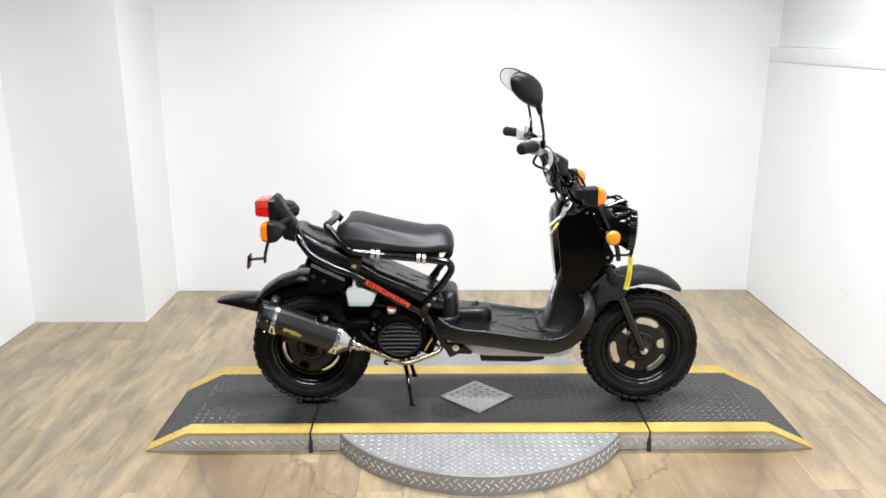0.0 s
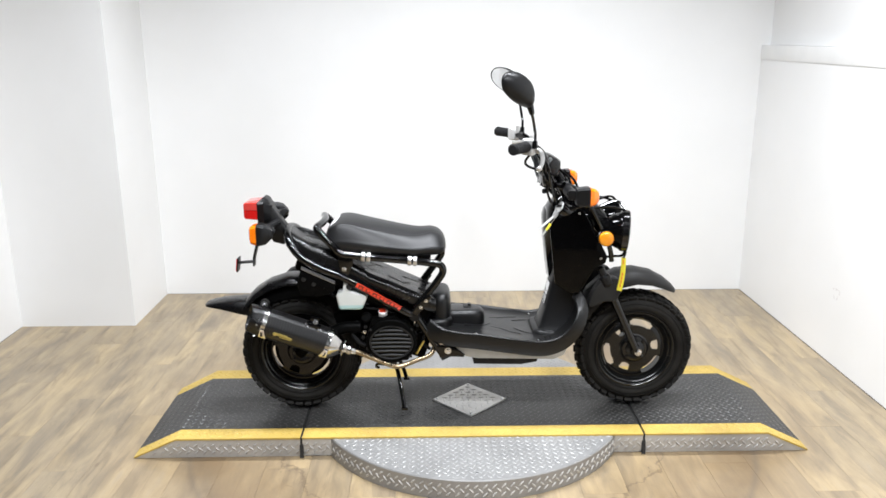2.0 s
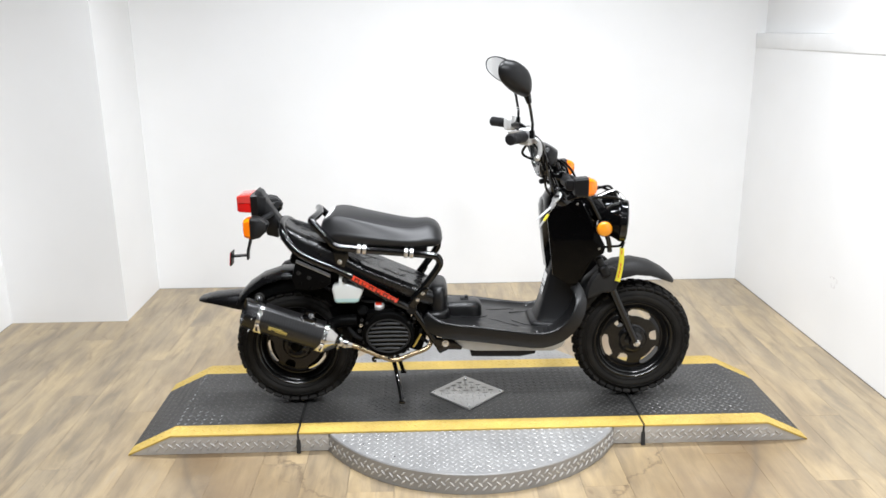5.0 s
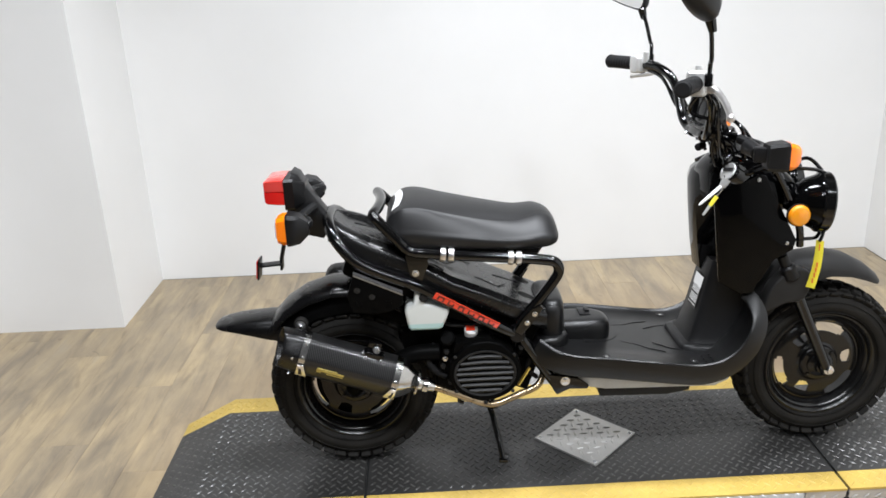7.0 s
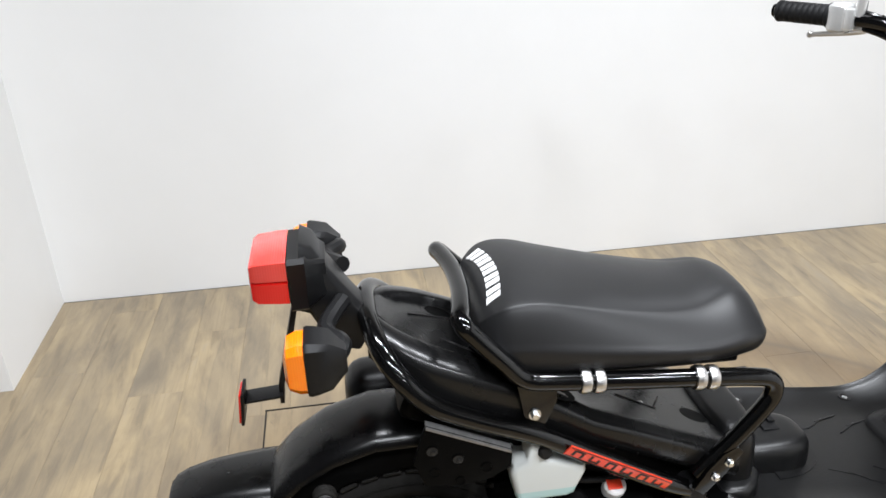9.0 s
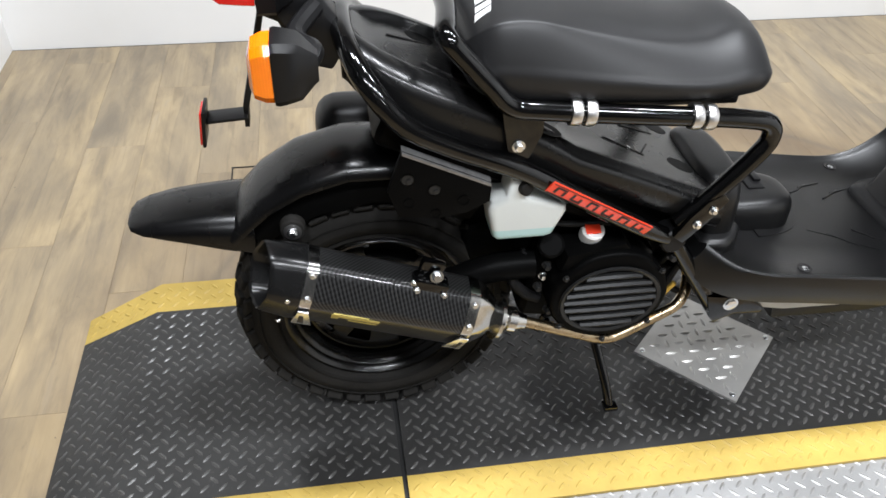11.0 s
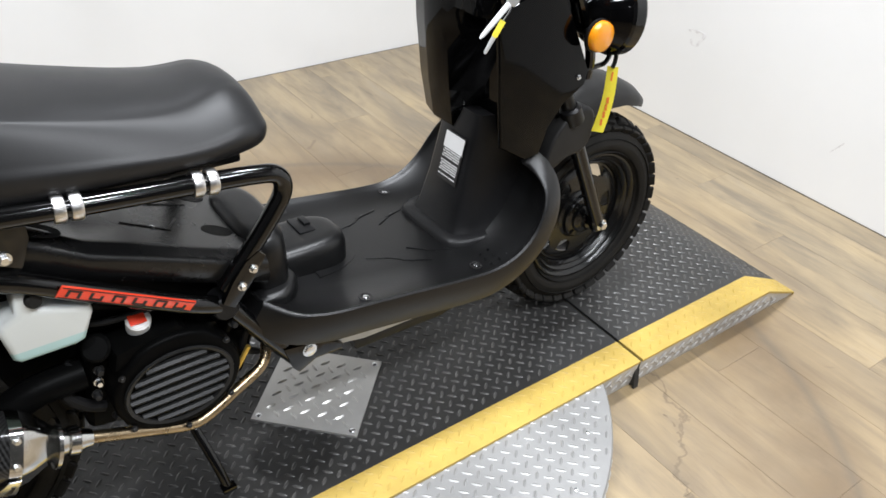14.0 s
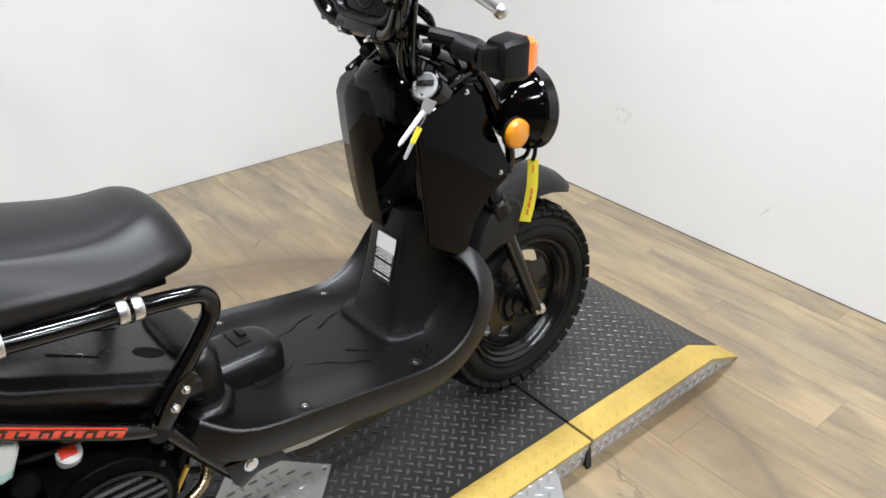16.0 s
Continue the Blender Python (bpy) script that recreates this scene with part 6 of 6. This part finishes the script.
cyl(bm, (-0.285, -0.06, 0.262), (-0.285, 0.06, 0.262), 0.012)
tube(bm, [(-0.275, -0.03, 0.25), (-0.31, -0.035, 0.248), (-0.345, -0.04, 0.253), (-0.352, -0.04, 0.243), (-0.34, -0.04, 0.238)], 0.005, 8)
tube(bm, [(-0.29, 0.05, 0.30), (-0.32, 0.04, 0.30), (-0.34, 0.02, 0.33)], 0.01, 8)
sc("centre_stand", bm, TUBE, "black centre stand")

# ignition lock on the front body
LN = Vector((-0.8, -0.25, 0.55)).normalized()
LP = Vector((0.308, -0.101, 0.855))
LS = LN.cross(Vector((0, 0, 1))).normalized()
LM = Matrix((LS, LN, LS.cross(LN))).transposed().to_4x4()
LM.translation = LP
bm = B()
lathe(bm, [(0.03, -0.05), (0.029, -0.004), (0.0265, 0.0), (0.0245, 0.001)], LP, LN, 32)
lock = sc("ignition_lock", bm, TUBE, "black ignition lock with a bright metal face")
bm = B()
lathe(bm, [(0.0225, -0.004), (0.0225, 0.0025), (0.021, 0.004), (0.0185, 0.0042), (0.0175, 0.0032), (0.006, 0.0032)], LP, LN, 32)
part("lock_face", bm, SILVER, lock, "bright metal lock face")
bm = B()
box(bm, (0, 0.0045, 0.004), (0.03, 0.003, 0.009), (0, 12, 0), bevel=0.0012, m=LM)
box(bm, (0, 0.006, 0.004), (0.012, 0.004, 0.007), (0, 12, 0), bevel=0.001, m=LM)
part("lock_slot", bm, INK, lock)

# ---- hanging tags and the key ----
key = thing("ignition_key", (0.28, -0.1, 0.84), "bright metal keys, one yellow-sleeved, hanging from the lock", "key")


def blade(p0, p1, w0, w1, thick):
    """A flat tapering strip from p0 to p1, its broad side turned to the rear."""
    p0, p1 = Vector(p0), Vector(p1)
    d = (p1 - p0).normalized()
    n = Vector((-0.6, -0.74, 0.3))
    a = d.cross(n).normalized()
    n = a.cross(d).normalized()
    bm = B()
    loft(bm, [[p + a * w * u + n * thick * v for u, v in ((-0.5, -0.3), (-0.3, -0.5), (0.3, -0.5), (0.5, -0.3), (0.5, 0.3), (0.3, 0.5), (-0.3, 0.5), (-0.5, 0.3))] for p, w in ((p0, w0), (p0.lerp(p1, 0.6), w0 * 0.9), (p0.lerp(p1, 0.92), w1), (p1, w1 * 0.4))])
    return bm


bm = blade((0.293, -0.116, 0.848), (0.283, -0.114, 0.828), 0.02, 0.015, 0.003)
part("key_bow", bm, SILVER, key)
part("key_blade", blade((0.286, -0.113, 0.834), (0.232, -0.113, 0.786), 0.009, 0.0065, 0.0025), SILVER, key)
part("spare_blade", blade((0.261, -0.112, 0.786), (0.244, -0.112, 0.76), 0.007, 0.0055, 0.0025), SILVER, key)
part("key_sleeve", blade((0.274, -0.1125, 0.806), (0.259, -0.1125, 0.783), 0.0095, 0.009, 0.004), YTAG, key, "yellow plastic sleeve")
bm = B()
tube(bm, [(0.287, -0.114, 0.833), (0.283, -0.115, 0.82), (0.274, -0.1125, 0.806)], 0.0014, 6)
part("key_wire", bm, CHROME, key)

tag = thing("yellow_tag", (0.556, -0.1, 0.7), "yellow paper tag with orange print hanging below the head lamp", "tag")
rows = []
for i in range(13):
    k = i / 12
    x, y, z = 0.537 - 0.011 * k + 0.004 * math.sin(k * 3), -0.112 - 0.003 * math.sin(k * 3.1), 0.682 - 0.124 * k
    d = Vector((0.68, -0.73, 0)).normalized() * (0.0095 + 0.0012 * k)
    off = Vector((0, -0.0005, 0))
    c = Vector((x, y, z))
    rows.append([c - d, c + d, c + d + off, c - d + off])
bm = B()
loft(bm, rows)
part("slip", bm, YTAG, tag, angle=60)
d = Vector((0.68, -0.73, 0)).normalized()
m0 = Matrix((d, Vector((0.73, 0.68, 0)).normalized(), Vector((0, 0, 1)))).transposed().to_4x4()
for k, w, h in ((0.14, 0.003, 0.016), (0.5, 0.0045, 0.012), (0.61, 0.0042, 0.012), (0.72, 0.0045, 0.012), (0.84, 0.004, 0.012)):
    c = Vector((0.537 - 0.011 * k + 0.004 * math.sin(k * 3), -0.112 - 0.003 * math.sin(k * 3.1), 0.682 - 0.124 * k)) + Vector((-0.0007, -0.0014, 0))
    bm = B()
    box(bm, (0, 0, 0), (w, 0.0008, h), m=Matrix.Translation(c) @ m0)
    part("print_bar", bm, ORANGEINK, tag, "orange printed bar")
bm = B()
tube(bm, [(0.536, -0.112, 0.68), (0.54, -0.112, 0.69), (0.545, -0.108, 0.702)], 0.004, 8)
part("tie", bm, GRIP, tag)

hatch = thing("floor_hatch", (-0.84, 0.74, 0), "small flush floor hatch with a dark metal frame", "hatch")
for c, size in (((-0.84, 0.6425, 0.0006), (0.205, 0.0035, 0.005)), ((-0.84, 0.8415, 0.0006), (0.205, 0.0035, 0.005)), ((-0.9395, 0.742, 0.0006), (0.0035, 0.193, 0.005)), ((-0.7405, 0.742, 0.0006), (0.0035, 0.193, 0.005))):
    bm = B()
    box(bm, c, size, bevel=0.0006)
    part("frame_bar", bm, SLAT, hatch, "dark metal frame bar")
bm = B()
box(bm, (-0.84, 0.742, -0.001), (0.19, 0.19, 0.006))
part("cover", bm, WOOD, hatch, "wood-look cover")

# ---- floor planks ----
W, L = 0.1524, 0.914
shared = {}


def plank_mesh(w, ln):
    key_ = (round(w, 3), round(ln, 3))
    if key_ not in shared:
        bm = B()
        e, t = 0.0003, 0.006
        top = [(e, e), (w - e, e), (w - e, ln - e), (e, ln - e)]
        low = [(0.0002, 0.0002), (w - 0.0002, 0.0002), (w - 0.0002, ln - 0.0002), (0.0002, ln - 0.0002)]
        a = [bm.verts.new((x, y, 0)) for x, y in top]
        b = [bm.verts.new((x, y, -0.0007)) for x, y in low]
        c = [bm.verts.new((x, y, -t)) for x, y in low]
        bm.faces.new(a)
        for p, q in ((a, b), (b, c)):
            for i in range(4):
                bm.faces.new((q[i], q[(i + 1) % 4], p[(i + 1) % 4], p[i]))
        me = bpy.data.meshes.new("plank")
        bm.to_mesh(me)
        bm.free()
        me.materials.append(WOOD)
        shared[key_] = me
    return shared[key_]


x, col = FLOOR_X[0], 0
while x < FLOOR_X[1] - 0.01:
    w = min(W, FLOOR_X[1] - x)
    y = FLOOR_Y[0] - [0.0, 0.55, 0.2, 0.72, 0.38][col % 5] * L
    while y < FLOOR_Y[1] - 0.001:
        a, b = max(y, FLOOR_Y[0]), min(y + L, FLOOR_Y[1])
        if b - a > 0.02:
            ob = new("plank", plank_mesh(w, b - a))
            ob.location = (x, a, 0)
            ob.parent = floor
        y += L
    x += W
    col += 1
